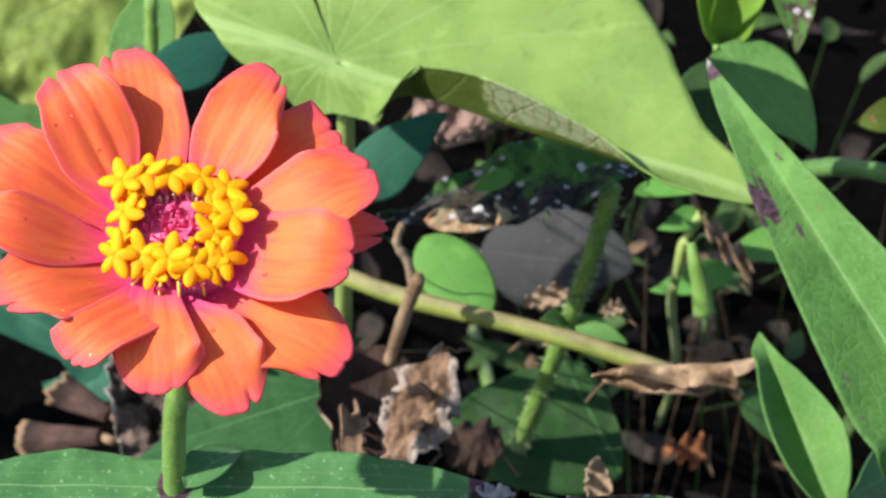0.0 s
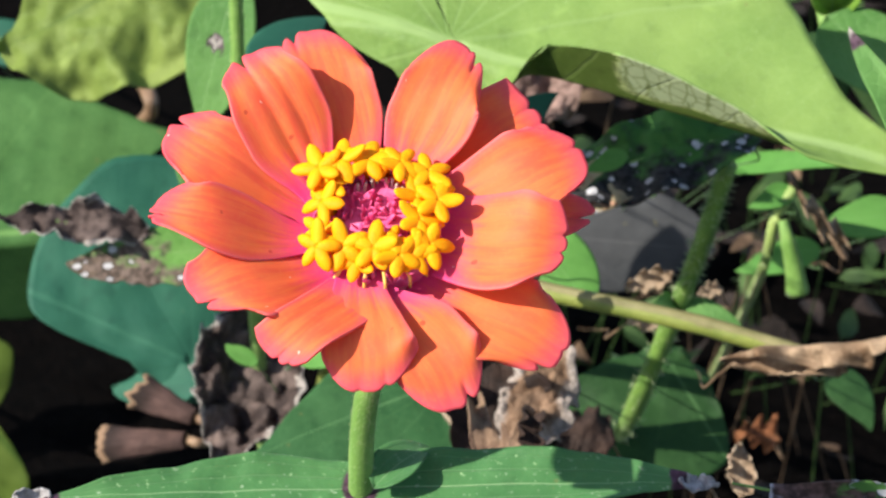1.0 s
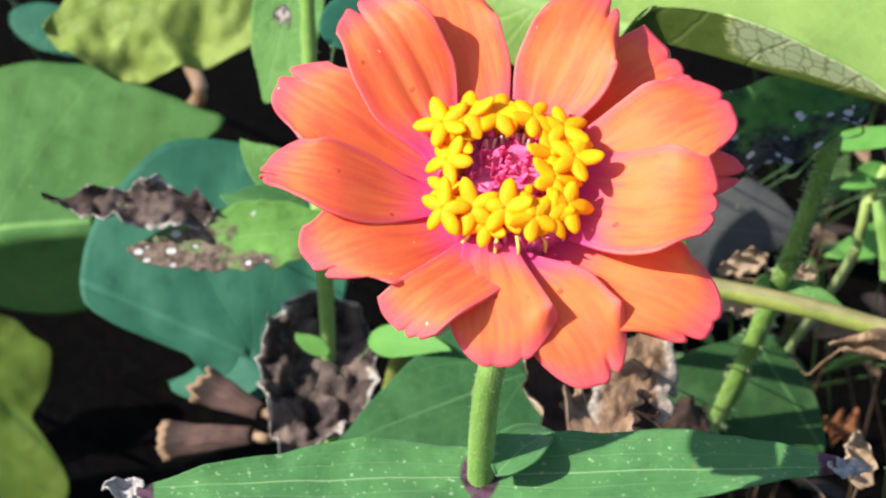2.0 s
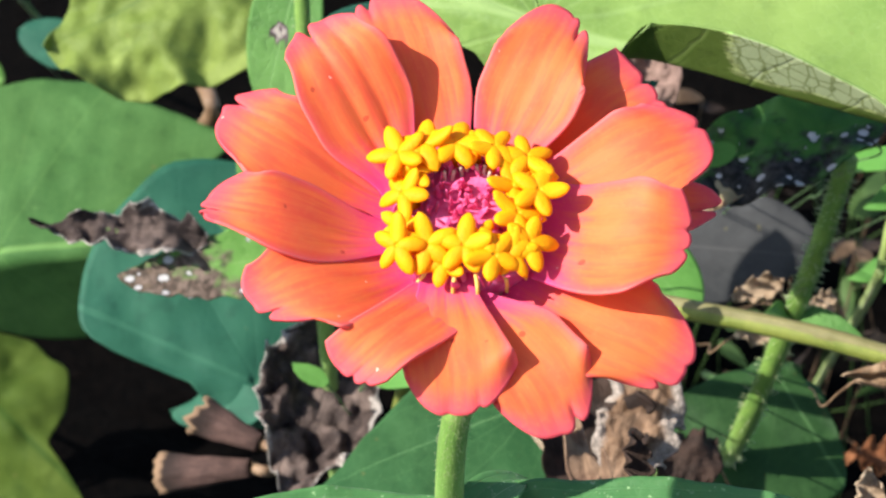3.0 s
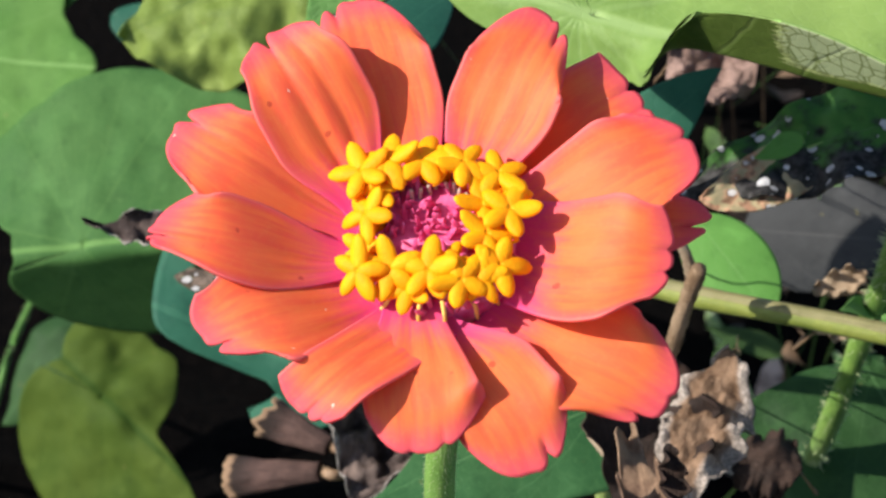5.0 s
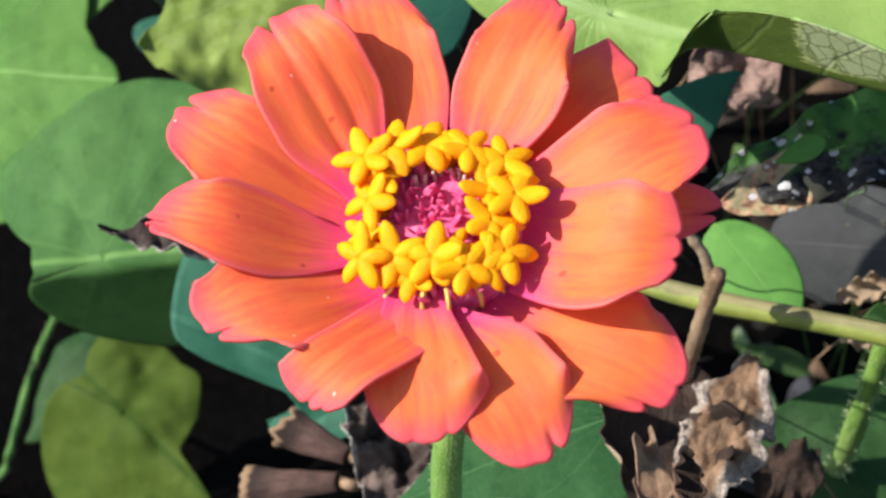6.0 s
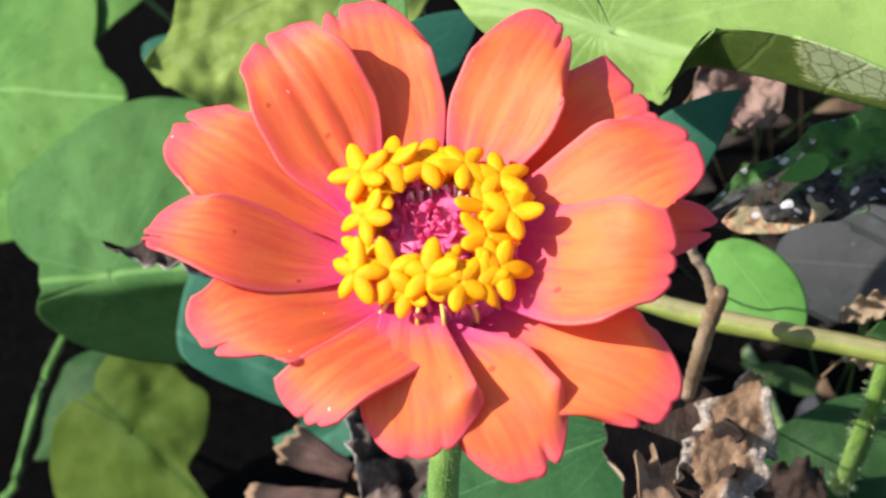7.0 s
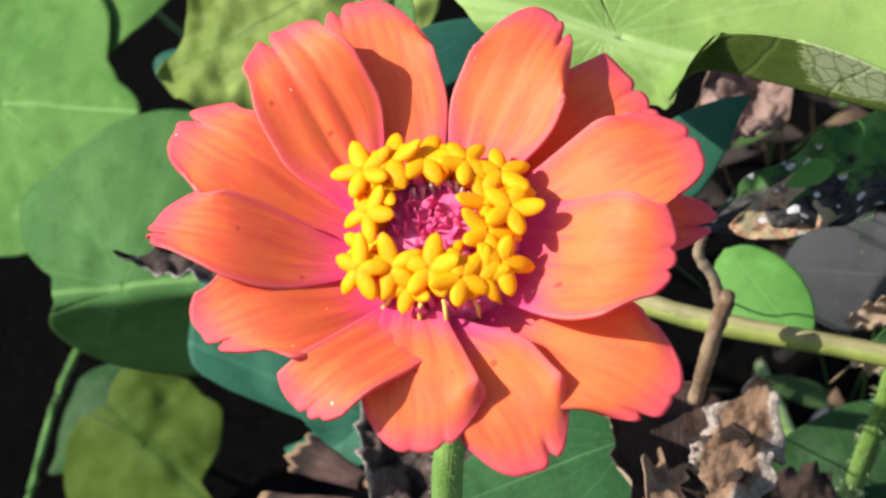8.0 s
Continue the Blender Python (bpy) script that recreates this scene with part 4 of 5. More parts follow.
for k in range(13):
    a = radians((-125, -100, -82, -60, -45, 48, 58, 68, 78, 88, 98, 108, 120)[k])
    r = 7.6 if k < 5 else rnd.uniform(4.6, 5.8)
    c, s_ = math.cos(a), math.sin(a)
    lo, hi = (4.6, 1.2) if k < 5 else (1.5, 5.0)
    pts = [(r * c, r * s_ - 0.6, lo), ((r + 1.6) * c, (r + 1.6) * s_ - 0.6, (lo + hi) / 2 + 0.8), ((r + 2.6) * c + rnd.uniform(-1, 1), (r + 2.6) * s_, hi)]
    if k >= 5:
        pts = [(r * c, r * s_, lo), (r * c + rnd.uniform(-0.3, 0.3), r * s_ + 0.3, 3.2), (r * c, r * s_ + 0.5, hi)]
    part("style", tube_mesh("style", flower_to_world(np.array(pts)), 0.00028, 0.00022, 6, 5), M_STYLE if k < 5 else M_FILAMENT, head)

# the pair of leaves on the flower's stem
for tipp, wid, nrm, sd, twist in (((-0.0506, -0.0030, 0.4498), 0.0122, (0.10, -0.22, 0.97), 3, -4), ((0.0486, -0.0010, 0.4520), 0.0130, (-0.06, -0.22, 0.97), 4, 4)):
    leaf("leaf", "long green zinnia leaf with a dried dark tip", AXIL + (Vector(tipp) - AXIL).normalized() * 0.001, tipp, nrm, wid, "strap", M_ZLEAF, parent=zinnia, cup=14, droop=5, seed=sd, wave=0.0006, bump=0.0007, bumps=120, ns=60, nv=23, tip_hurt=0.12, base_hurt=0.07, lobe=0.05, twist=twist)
    end = Vector(tipp)
    along = (end - AXIL).normalized()
    leaf("dried_tip", "shrivelled whitish dried leaf tip", end - along * 0.0030, end + along * 0.0026, nrm, 0.0036, "ovate", M_WHITE, parent=zinnia, cup=50, droop=20, bump=0.003, bumps=240, ragged=0.4, seed=sd + 60, ns=24, nv=15, rib=False)
leaf("leaf", "small curled young leaf beside the stem", (0.0004, -0.0016, 0.4513), (0.0088, 0.0078, 0.4501), (-0.5, -0.6, 0.6), 0.0075, "ovate", M_ZLEAF, parent=zinnia, cup=40, droop=60, seed=9, ns=20, nv=13, rib=False)

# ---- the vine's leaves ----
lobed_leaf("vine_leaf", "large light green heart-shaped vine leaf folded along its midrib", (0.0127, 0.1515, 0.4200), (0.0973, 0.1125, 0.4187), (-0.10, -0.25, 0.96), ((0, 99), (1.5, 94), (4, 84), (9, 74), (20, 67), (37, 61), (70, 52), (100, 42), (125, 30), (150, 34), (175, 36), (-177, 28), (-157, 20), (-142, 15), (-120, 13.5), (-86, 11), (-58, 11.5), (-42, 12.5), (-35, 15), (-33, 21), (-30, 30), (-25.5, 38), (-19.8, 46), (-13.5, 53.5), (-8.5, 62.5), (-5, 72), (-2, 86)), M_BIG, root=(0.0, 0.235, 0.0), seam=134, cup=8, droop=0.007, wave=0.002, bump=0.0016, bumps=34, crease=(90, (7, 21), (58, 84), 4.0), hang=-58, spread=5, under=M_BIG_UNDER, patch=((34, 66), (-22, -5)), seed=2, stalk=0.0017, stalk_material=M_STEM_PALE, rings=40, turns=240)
lobed_leaf("vine_leaf", "broad green vine leaf creased along its midrib", (-0.1251, 0.3273, 0.2243), (-0.1010, 0.3270, 0.2275), (-0.12, -0.5, 0.85), ((0, 25), (13, 30), (18, 38), (21, 58), (24, 68), (30, 62), (44, 55.5), (58, 54), (68, 51), (82, 48.5), (105, 42), (122, 40), (135, 41), (150, 32), (166, 19), (-172, 18), (-155, 24), (-121, 30), (-98, 34), (-71, 41), (-50, 43), (-35, 39), (-20, 31)), M_HEART, crease=(-74, (-60, -50), (90, 95), 5.0), cup=-18, wave=0.001, bump=0.0022, bumps=36, spread=4.5, seed=5, seam=-165, turns=200)
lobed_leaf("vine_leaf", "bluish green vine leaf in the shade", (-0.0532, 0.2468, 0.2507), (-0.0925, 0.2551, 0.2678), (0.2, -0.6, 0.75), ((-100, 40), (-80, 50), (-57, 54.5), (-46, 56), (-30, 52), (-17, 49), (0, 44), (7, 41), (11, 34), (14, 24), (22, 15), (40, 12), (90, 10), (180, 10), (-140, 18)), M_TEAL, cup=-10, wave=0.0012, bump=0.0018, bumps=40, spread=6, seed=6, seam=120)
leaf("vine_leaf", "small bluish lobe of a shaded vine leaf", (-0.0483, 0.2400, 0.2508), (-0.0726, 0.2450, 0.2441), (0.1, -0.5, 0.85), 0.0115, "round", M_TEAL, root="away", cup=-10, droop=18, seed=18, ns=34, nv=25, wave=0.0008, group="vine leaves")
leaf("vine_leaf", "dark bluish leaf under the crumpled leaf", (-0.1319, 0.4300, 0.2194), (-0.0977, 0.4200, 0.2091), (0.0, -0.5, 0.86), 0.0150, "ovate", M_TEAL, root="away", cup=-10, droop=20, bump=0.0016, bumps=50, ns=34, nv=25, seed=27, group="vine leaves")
leaf("vine_leaf", "pale green crumpled vine leaf", (-0.0522, 0.3449, 0.3068), (-0.1062, 0.3267, 0.2871), (0.0, -0.5, 0.87), 0.056, "blunt", M_CRUMPLE, root="away", cup=-10, droop=30, wave=0.003, waves=3.3, bump=0.0075, bumps=62, ns=84, nv=67, seed=7, group="vine leaves")
lobed_leaf("vine_leaf", "yellowing vine leaf low over the soil", (-0.1560, 0.4340, 0.0730), (-0.1197, 0.4033, 0.0552), (0.05, -0.45, 0.88), ((-120, 34), (-60, 46), (-27, 46), (-12, 49), (-2, 46), (5, 22), (20, 20.5), (35, 21.5), (53, 23), (72, 25.5), (90, 23), (110, 25), (130, 24), (150, 27), (165, 24), (180, 18)), M_YELLOW, crease=(-40, (-60, -50), (90, 95), 6.0), cup=-8, wave=0.0015, bump=0.003, bumps=45, spread=10, seed=8, seam=-165)
leaf("vine_leaf", "leaf beside the yellowing leaf, shade in its dark green", (-0.1674, 0.4816, 0.0615), (-0.1968, 0.4584, 0.0379), (-0.1, -0.5, 0.85), 0.027, "ovate", M_DARK, root="away", cup=-16, droop=20, bump=0.003, bumps=45, ns=30, nv=21, seed=20, group="vine leaves")
lobed_leaf("vine_leaf", "bright green vine leaf with pointed lobes", (-0.1762, 0.4260, 0.2088), (-0.1343, 0.4124, 0.2157), (-0.20, -0.42, 0.88), ((0, 44), (7, 41), (16, 34.5), (30, 32), (50, 39), (90, 47), (140, 41), (180, 24), (-140, 37), (-90, 46), (-60, 48), (-42, 46), (-24, 44), (-10, 41)), M_HEART_SUNLIT, cup=-6, wave=0.0012, bump=0.002, bumps=40, spread=6, seed=9)
lobed_leaf("vine_leaf", "broad green vine leaf at the bed's edge", (-0.1496, 0.4649, 0.2297), (-0.1477, 0.4359, 0.2172), (-0.15, -0.4, 0.9), ((0, 31.7), (20, 27), (40, 24), (60, 23), (100, 26), (140, 28), (180, 15), (-140, 28), (-90, 31), (-40, 29), (-15, 28)), M_HEART_SUNLIT, cup=-6, wave=0.001, bump=0.002, bumps=40, spread=10, seed=25)
leaf("vine_leaf", "vine leaf behind the stem, green darkened for shade", (0.0098, 0.1599, 0.3240), (-0.0316, 0.1374, 0.3222), (-0.15, -0.4, 0.9), 0.036, "heart", M_SHADY, root="away", cup=-8, droop=14, bump=0.0016, bumps=40, ns=36, nv=27, seed=10, group="vine leaves")
lobed_leaf("vine_leaf", "vine leaf coloured dark for the shade it lies in", (0.0627, 0.2053, 0.2888), (0.0744, 0.1843, 0.2810), (0.0, -0.35, 0.94), ((0, 27), (12, 19), (26, 11.5), (77, 5), (130, 5), (180, 6), (-140, 8), (-116, 16.5), (-103, 27), (-92, 33), (-70, 32), (-40, 30), (-15, 29)), M_DARK, cup=-6, wave=0.001, bump=0.0016, bumps=40, spread=8, seed=11, seam=150)
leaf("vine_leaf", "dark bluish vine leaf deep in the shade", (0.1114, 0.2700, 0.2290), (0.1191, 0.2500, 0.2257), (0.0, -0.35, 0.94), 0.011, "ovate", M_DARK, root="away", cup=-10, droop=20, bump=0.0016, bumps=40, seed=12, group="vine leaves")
leaf("vine_leaf", "round bright green leaf behind the twig", (0.0276, 0.2029, 0.3335), (0.0419, 0.1836, 0.3252), (0.05, -0.55, 0.85), 0.0165, "round", M_ROUND, root="away", cup=-12, droop=18, seed=13, group="vine leaves")
leaf("vine_leaf", "dull grey underside of a drooping leaf", (0.0383, 0.2850, 0.2608), (0.0785, 0.2750, 0.2644), (0.0, -0.7, 0.7), 0.028, "round", M_GREY, root="away", cup=-15, droop=30, seed=14, bump=0.001, ns=36, nv=27, group="vine leaves")
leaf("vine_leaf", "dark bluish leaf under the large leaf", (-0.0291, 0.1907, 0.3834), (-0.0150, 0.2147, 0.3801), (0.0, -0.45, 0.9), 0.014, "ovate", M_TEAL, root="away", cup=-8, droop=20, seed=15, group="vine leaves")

# ---- damaged and dead leaves ----
leaf("dying_leaf", "shrivelled dark curled end of a dying leaf", (-0.0557, 0.2015, 0.3312), (-0.0912, 0.2050, 0.3327), (0.0, -0.55, 0.84), 0.0115, "ovate", M_SCROLL_GREY, root="away", stalk=0.0009, cup=46, droop=16, under=M_SCROLL, wave=0.003, waves=3, bump=0.005, bumps=170, ns=60, nv=33, seed=21, group="dying leaves", category="dry leaf", ragged=0.5)
leaf("dying_leaf", "brown and green dying leaf with white oval holes", (-0.0362, 0.2000, 0.3279), (-0.0737, 0.1980, 0.3249), (0.0, -0.62, 0.78), 0.0150, "blunt", M_HOLED, root="away", stalk=0.0009, hurt=0.55, eaten=2.0, tilt=(1.0, 0.5), spread=4, cup=12, droop=14, bump=0.001, bumps=100, ns=60, nv=35, seed=24, ragged=0.2, group="dying leaves", category="dry leaf")
leaf("low_leaf", "small light green scrap of leaf", (-0.0314, 0.1876, 0.3043), (-0.0386, 0.1903, 0.3079), (0.0, -0.65, 0.75), 0.0042, "round", M_ROUND, root="away", stalk=0.0003, cup=10, droop=10, seed=87, ns=20, nv=13, group="low green leaves")
leaf("dying_leaf", "blackened leaf with many small pale holes", (0.0746, 0.1763, 0.3800), (0.0193, 0.1707, 0.3650), (0.0, -0.5, 0.86), 0.0185, "ovate", M_ROT, root="away", stalk=0.0009, hurt=0.64, eaten=2.0, tilt=(0.8, 0.9), spread=5, cup=14, droop=14, wave=0.002, waves=4, bump=0.003, bumps=120, ns=80, nv=41, seed=22, group="dying leaves", category="dry leaf")

leaf("dying_leaf", "tan and white remains of a withered leaf", (0.0521, 0.1729, 0.3719), (0.0292, 0.1651, 0.3693), (-0.1, -0.65, 0.75), 0.0115, "round", M_PALE_ROT, root="away", stalk=0.0008, hurt=0.5, eaten=2.0, spread=5, cup=10, droop=10, bump=0.002, bumps=140, ns=50, nv=27, seed=23, group="dying leaves", category="dry leaf")
leaf("low_leaf", "small light green scrap of leaf", (0.0474, 0.1703, 0.3785), (0.0388, 0.1670, 0.3768), (-0.1, -0.65, 0.75), 0.0045, "ovate", M_ROUND, root="away", stalk=0.0006, cup=10, droop=10, seed=86, ns=20, nv=13, group="low green leaves")


def dry_curl(name, label, base, tip, normal, width, material, root=None, roll=95, crumple=0.006, seed=0, kind="ovate", bumps=90, **more):
    return leaf(name, label, base, tip, normal, width, kind, material, root=root, stalk=0.0009, stalk_material=M_STALK_DRY, cup=20, fold_a=(0.25, roll), fold_b=(0.3, roll * 0.8), droop=more.pop("droop", 25), wave=0.004, waves=3.1, bump=crumple, bumps=bumps, ns=44, nv=31, seed=seed, ragged=0.25, group="dead leaves", category="dry leaf", **more)


def scroll(label, base, tip, normal, width, material, seed, curl=105, crumple=0.005, bumps=150, **more):
    """A dead leaf rolled towards its upper side, with a hollow."""
    return leaf("dead_leaf", label, base, tip, normal, width, "round", material, root="away", stalk=0.0008, stalk_material=M_STALK_DRY, cup=curl, droop=more.pop("droop", -30), wave=0.003, waves=3.3, bump=crumple, bumps=bumps, ns=50, nv=37, seed=seed, ragged=0.3, group="dead leaves", category="dry leaf", rib=False, **more)


# inner face near black for the shade in the hollow, outside pale
scroll("curled brown dead leaf, shade of its deep hollow in the colour", (0.0188, 0.1539, 0.3423), (0.0155, 0.1257, 0.3321), (0.15, -0.8, 0.6), 0.032, M_SCROLL, 31, 70, 0.003, 110, under=M_DRY_PALE)
scroll("flaky tan and white crumpled dead leaf", (0.0341, 0.1510, 0.3466), (0.0223, 0.1232, 0.3369), (-0.3, -0.75, 0.6), 0.0165, M_FLAKY, 35, -25, 0.005, 210)
scroll("small dark pointed scrap with a pale rim", (0.0255, 0.0561, 0.4019), (0.0250, 0.0620, 0.4089), (0.2, -0.8, 0.5), 0.008, M_SCROLL, 97, 120, 0.002)
scroll("pale dry leaf curled round the end of the twig", (0.0680, 0.1359, 0.3523), (0.0997, 0.1256, 0.3697), (0.1, -0.6, 0.8), 0.0165, M_DRY_TAN, 32, 150, 0.0045, 170, twist=110)
scroll("crumpled grey-brown dead leaf hanging in shade", (-0.0301, 0.2175, 0.2933), (-0.0425, 0.1843, 0.2773), (0.0, -0.75, 0.65), 0.036, M_SCROLL_GREY, 33, 70, 0.009, 185, under=M_SCROLL_GREY)
dry_curl("dead_leaf", "russet dead leaf lying low", (0.1032, 0.2982, 0.1771), (0.0910, 0.2996, 0.1788), (0.0, -0.3, 0.95), 0.010, M_DRY_RED, root="away", roll=40, crumple=0.002, seed=36)
scroll("pinkish brown withered bloom under the large leaf", (0.0233, 0.2386, 0.3457), (0.0402, 0.2345, 0.3409), (0.0, -0.6, 0.8), 0.023, M_BLOOM, 37, 50, 0.008, 170)

def husk(label, mouth, end, r_mouth, r_end, material, seed, flat=0.75):
    """A dry hollow husk: a flared, wrinkled mouth that narrows to its stalk."""
    a, b = Vector(mouth), Vector(end)
    axis = (b - a).normalized()
    side = axis.cross(Vector((0, -0.5, 0.85))).normalized()
    up = side.cross(axis)
    ns, nv = 26, 33
    p = np.zeros((ns, nv, 3))
    for i in range(ns):
        t = i / (ns - 1)
        r = r_end + (r_mouth - r_end) * (1 - t) ** 2.6 + 0.0008 * math.sin(math.pi * t)
        for j in range(nv):
            g = 2 * math.pi * j / (nv - 1)
            w = 1 + 0.06 * math.sin(5 * g + seed) * (1 - 0.5 * t) + 0.10 * noise.noise(Vector((math.cos(g) * 2, math.sin(g) * 2, t * 4 + seed)))
            off = 0.0025 * (1 - t) * noise.noise(Vector((math.cos(g) * 3, math.sin(g) * 3, seed)))
            p[i, j] = a.lerp(b, t) + axis * off + side * math.cos(g) * r * w + up * math.sin(g) * r * w * flat
    root = (b.x, b.y + b.z * 1.12, 0.0)
    owner = thing("dry_husk", root, label, "husk", "dry husks")
    part("shell", grid_mesh("shell", p, 0.0004), material, owner)
    part("petiole", tube_mesh("petiole", [b, b + Vector((0.004, 0.01, -0.01)), b.lerp(Vector(root), 0.5), root], r_end * 0.7, 0.001, 8, 6), M_STALK_DRY, owner)


husk("dry brown flared husk with a pale mouth", (-0.0610, 0.2058, 0.2790), (-0.0473, 0.1979, 0.2782), 0.0043, 0.0018, M_HUSK, 1.0)
husk("dry brown flared husk with a pale mouth", (-0.0692, 0.2009, 0.2668), (-0.0493, 0.1946, 0.2743), 0.0045, 0.0018, M_HUSK, 2.0)
scroll("small tan husk beside the node", (0.0607, 0.1965, 0.3229), (0.0504, 0.1953, 0.3215), (0.0, -0.6, 0.8), 0.010, M_DRY_PALE, 91, 110, 0.002)
scroll("small tan husk beside the node", (0.0748, 0.2176, 0.3014), (0.0690, 0.2169, 0.3006), (0.0, -0.6, 0.8), 0.006, M_DRY_PALE, 92, 90, 0.002)
scroll("small tan scrap under the twig", (0.0512, 0.1905, 0.3158), (0.0622, 0.1894, 0.3144), (0.0, -0.6, 0.8), 0.007, M_DRY_PALE, 93, 90, 0.002)
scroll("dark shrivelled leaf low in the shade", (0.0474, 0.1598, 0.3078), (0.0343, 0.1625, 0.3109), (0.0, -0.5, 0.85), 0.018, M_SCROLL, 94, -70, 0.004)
scroll("dry tan stub at the leaf's end", (0.0674, 0.0936, 0.3564), (0.0668, 0.1001, 0.3642), (0.0, -0.8, 0.6), 0.010, M_DRY_PALE, 95, 110, 0.002)
scroll("brown scrap of dead leaf below the pair of leaves", (0.0230, 0.0715, 0.3736), (0.0174, 0.1210, 0.3548), (0.0, -0.6, 0.8), 0.012, M_DRY, 96, 90, 0.004)
leaf("vine_leaf", "dark bluish pointed leaf behind the bloom", (0.0126, 0.1696, 0.3718), (0.0336, 0.1818, 0.3853), (0.2, -0.6, 0.75), 0.0135, "ovate", M_TEAL, root="away", cup=-12, droop=20, seed=16, group="vine leaves")

# ---- stems behind the bloom ----
def stalk_thing(name, label, points, r0, r1, material, hairs=0, category="stem", seed=0, bristle=(0.0007, 0.0014, 0.00009)):
    owner = thing(name, points[-1], label, category)
    part("stalk", tube_mesh("stalk", points, r0, r1, 12, 8, 0.07, seed), material, owner)
    if hairs:
        part("hairs", hair_mesh(points, r0, r1, hairs, seed, *bristle), M_HAIR, owner, "short pale bristles")["kind"] = "stuff"
    return owner


stalk_thing("bristly_plant", "bristly green stem behind the twig", [(0.0689, 0.1750, 0.3724), (0.0649, 0.1747, 0.3520), (0.0607, 0.1771, 0.3317), (0.0515, 0.1857, 0.2878), (0.0491, 0.2302, 0.2398), (0.0479, 0.3373, 0.1341), (0.03, 0.55, 0.0)], 0.0020, 0.0022, M_STEM_BRISTLY, 800, seed=1, bristle=(0.0009, 0.0019, 0.00013))
TWIG = [(0.0841, 0.1369, 0.3528), (0.0598, 0.1461, 0.3540), (0.0259, 0.1575, 0.3536), (0.0120, 0.1660, 0.3519), (-0.0057, 0.1845, 0.3436), (-0.03, 0.27, 0.17), (-0.05, 0.30, 0.0)]
twig = stalk_thing("fallen_twig", "smooth olive-green twig lying across the plants", TWIG, 0.0018, 0.0020, M_TWIG, 0, seed=2)
part("bark", tube_mesh("bark", [Vector(p) + Vector((0, 0.0002, 0.0006)) for p in TWIG], 0.00158, 0.00175, 12, 8, 0.05, 4), M_BARK, twig, "brownish weathered upper side")
stalk_thing("slender_plant", "light green stem behind the bloom", [(-0.0352, 0.2229, 0.3830), (-0.0351, 0.2188, 0.3625), (-0.0342, 0.2128, 0.3320), (-0.0324, 0.2035, 0.2976), (-0.035, 0.26, 0.13), (-0.035, 0.27, 0.0)], 0.0015, 0.0020, M_STEM, 200, seed=3)
stalk_thing("slender_plant", "thin pale green stalk beside the yellowing leaf", [(-0.1746, 0.4585, 0.0982), (-0.1817, 0.4595, 0.0847), (-0.1900, 0.4576, 0.0677), (-0.2005, 0.4460, 0.0393), (-0.2125, 0.4664, 0.0025), (-0.13, 0.42, 0.0)], 0.0011, 0.0015, M_STEM_DARK, 120, seed=8)
stalk_thing("dead_stalk", "short dry brown stalk under the crumpled leaf", [(-0.0789, 0.4050, 0.2217), (-0.0795, 0.4050, 0.2043), (-0.14, 0.62, 0.02), (-0.145, 0.66, 0.0)], 0.0022, 0.0022, M_STALK_DRY, 0, seed=11)
leaf("low_leaf", "yellowish green leaf low behind the bloom", (-0.0221, 0.1700, 0.3243), (-0.0054, 0.1600, 0.3298), (0.0, -0.55, 0.83), 0.0075, "ovate", M_ROUND, root="away", stalk=0.0008, cup=14, droop=20, seed=88, group="low green leaves")
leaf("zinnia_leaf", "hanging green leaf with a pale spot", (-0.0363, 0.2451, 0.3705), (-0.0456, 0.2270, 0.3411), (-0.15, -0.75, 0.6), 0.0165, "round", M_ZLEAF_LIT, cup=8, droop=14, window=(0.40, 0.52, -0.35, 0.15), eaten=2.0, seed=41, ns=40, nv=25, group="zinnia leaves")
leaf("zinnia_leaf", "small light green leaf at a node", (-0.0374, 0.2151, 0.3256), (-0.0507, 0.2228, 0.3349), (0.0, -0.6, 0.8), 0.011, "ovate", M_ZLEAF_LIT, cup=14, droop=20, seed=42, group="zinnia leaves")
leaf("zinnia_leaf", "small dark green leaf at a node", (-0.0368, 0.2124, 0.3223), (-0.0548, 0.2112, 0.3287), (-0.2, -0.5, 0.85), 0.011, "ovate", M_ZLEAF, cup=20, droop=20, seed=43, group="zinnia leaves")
leaf("zinnia_leaf", "small bright leaf at a node", (0.0600, 0.1771, 0.3317), (0.0741, 0.1707, 0.3313), (0.0, -0.5, 0.86), 0.006, "ovate", M_ZLEAF_LIT, cup=20, droop=40, seed=44, ns=20, nv=13, group="zinnia leaves")
leaf("zinnia_leaf", "small bright leaf at a node", (0.0600, 0.1771, 0.3317), (0.0544, 0.1697, 0.3387), (0.0, -0.5, 0.86), 0.005, "ovate", M_ZLEAF_LIT, cup=20, droop=40, seed=45, ns=20, nv=13, group="zinnia leaves")

# ---- stems and pods under the large leaf ----
leaf("grass_blade", "pale green arching strap leaf", (0.0762, 0.2433, 0.3164), (0.1122, 0.2122, 0.3415), (0.0, -0.6, 0.8), 0.0055, "lance", M_ROUND, root="away", cup=20, droop=40, seed=81, group="low green leaves", rib=False)
leaf("low_leaf", "soft green leaf low among the stems", (0.1210, 0.2521, 0.2957), (0.0992, 0.2503, 0.2936), (0.0, -0.5, 0.86), 0.011, "ovate", M_ROUND, root="away", cup=14, droop=20, seed=82, group="low green leaves")
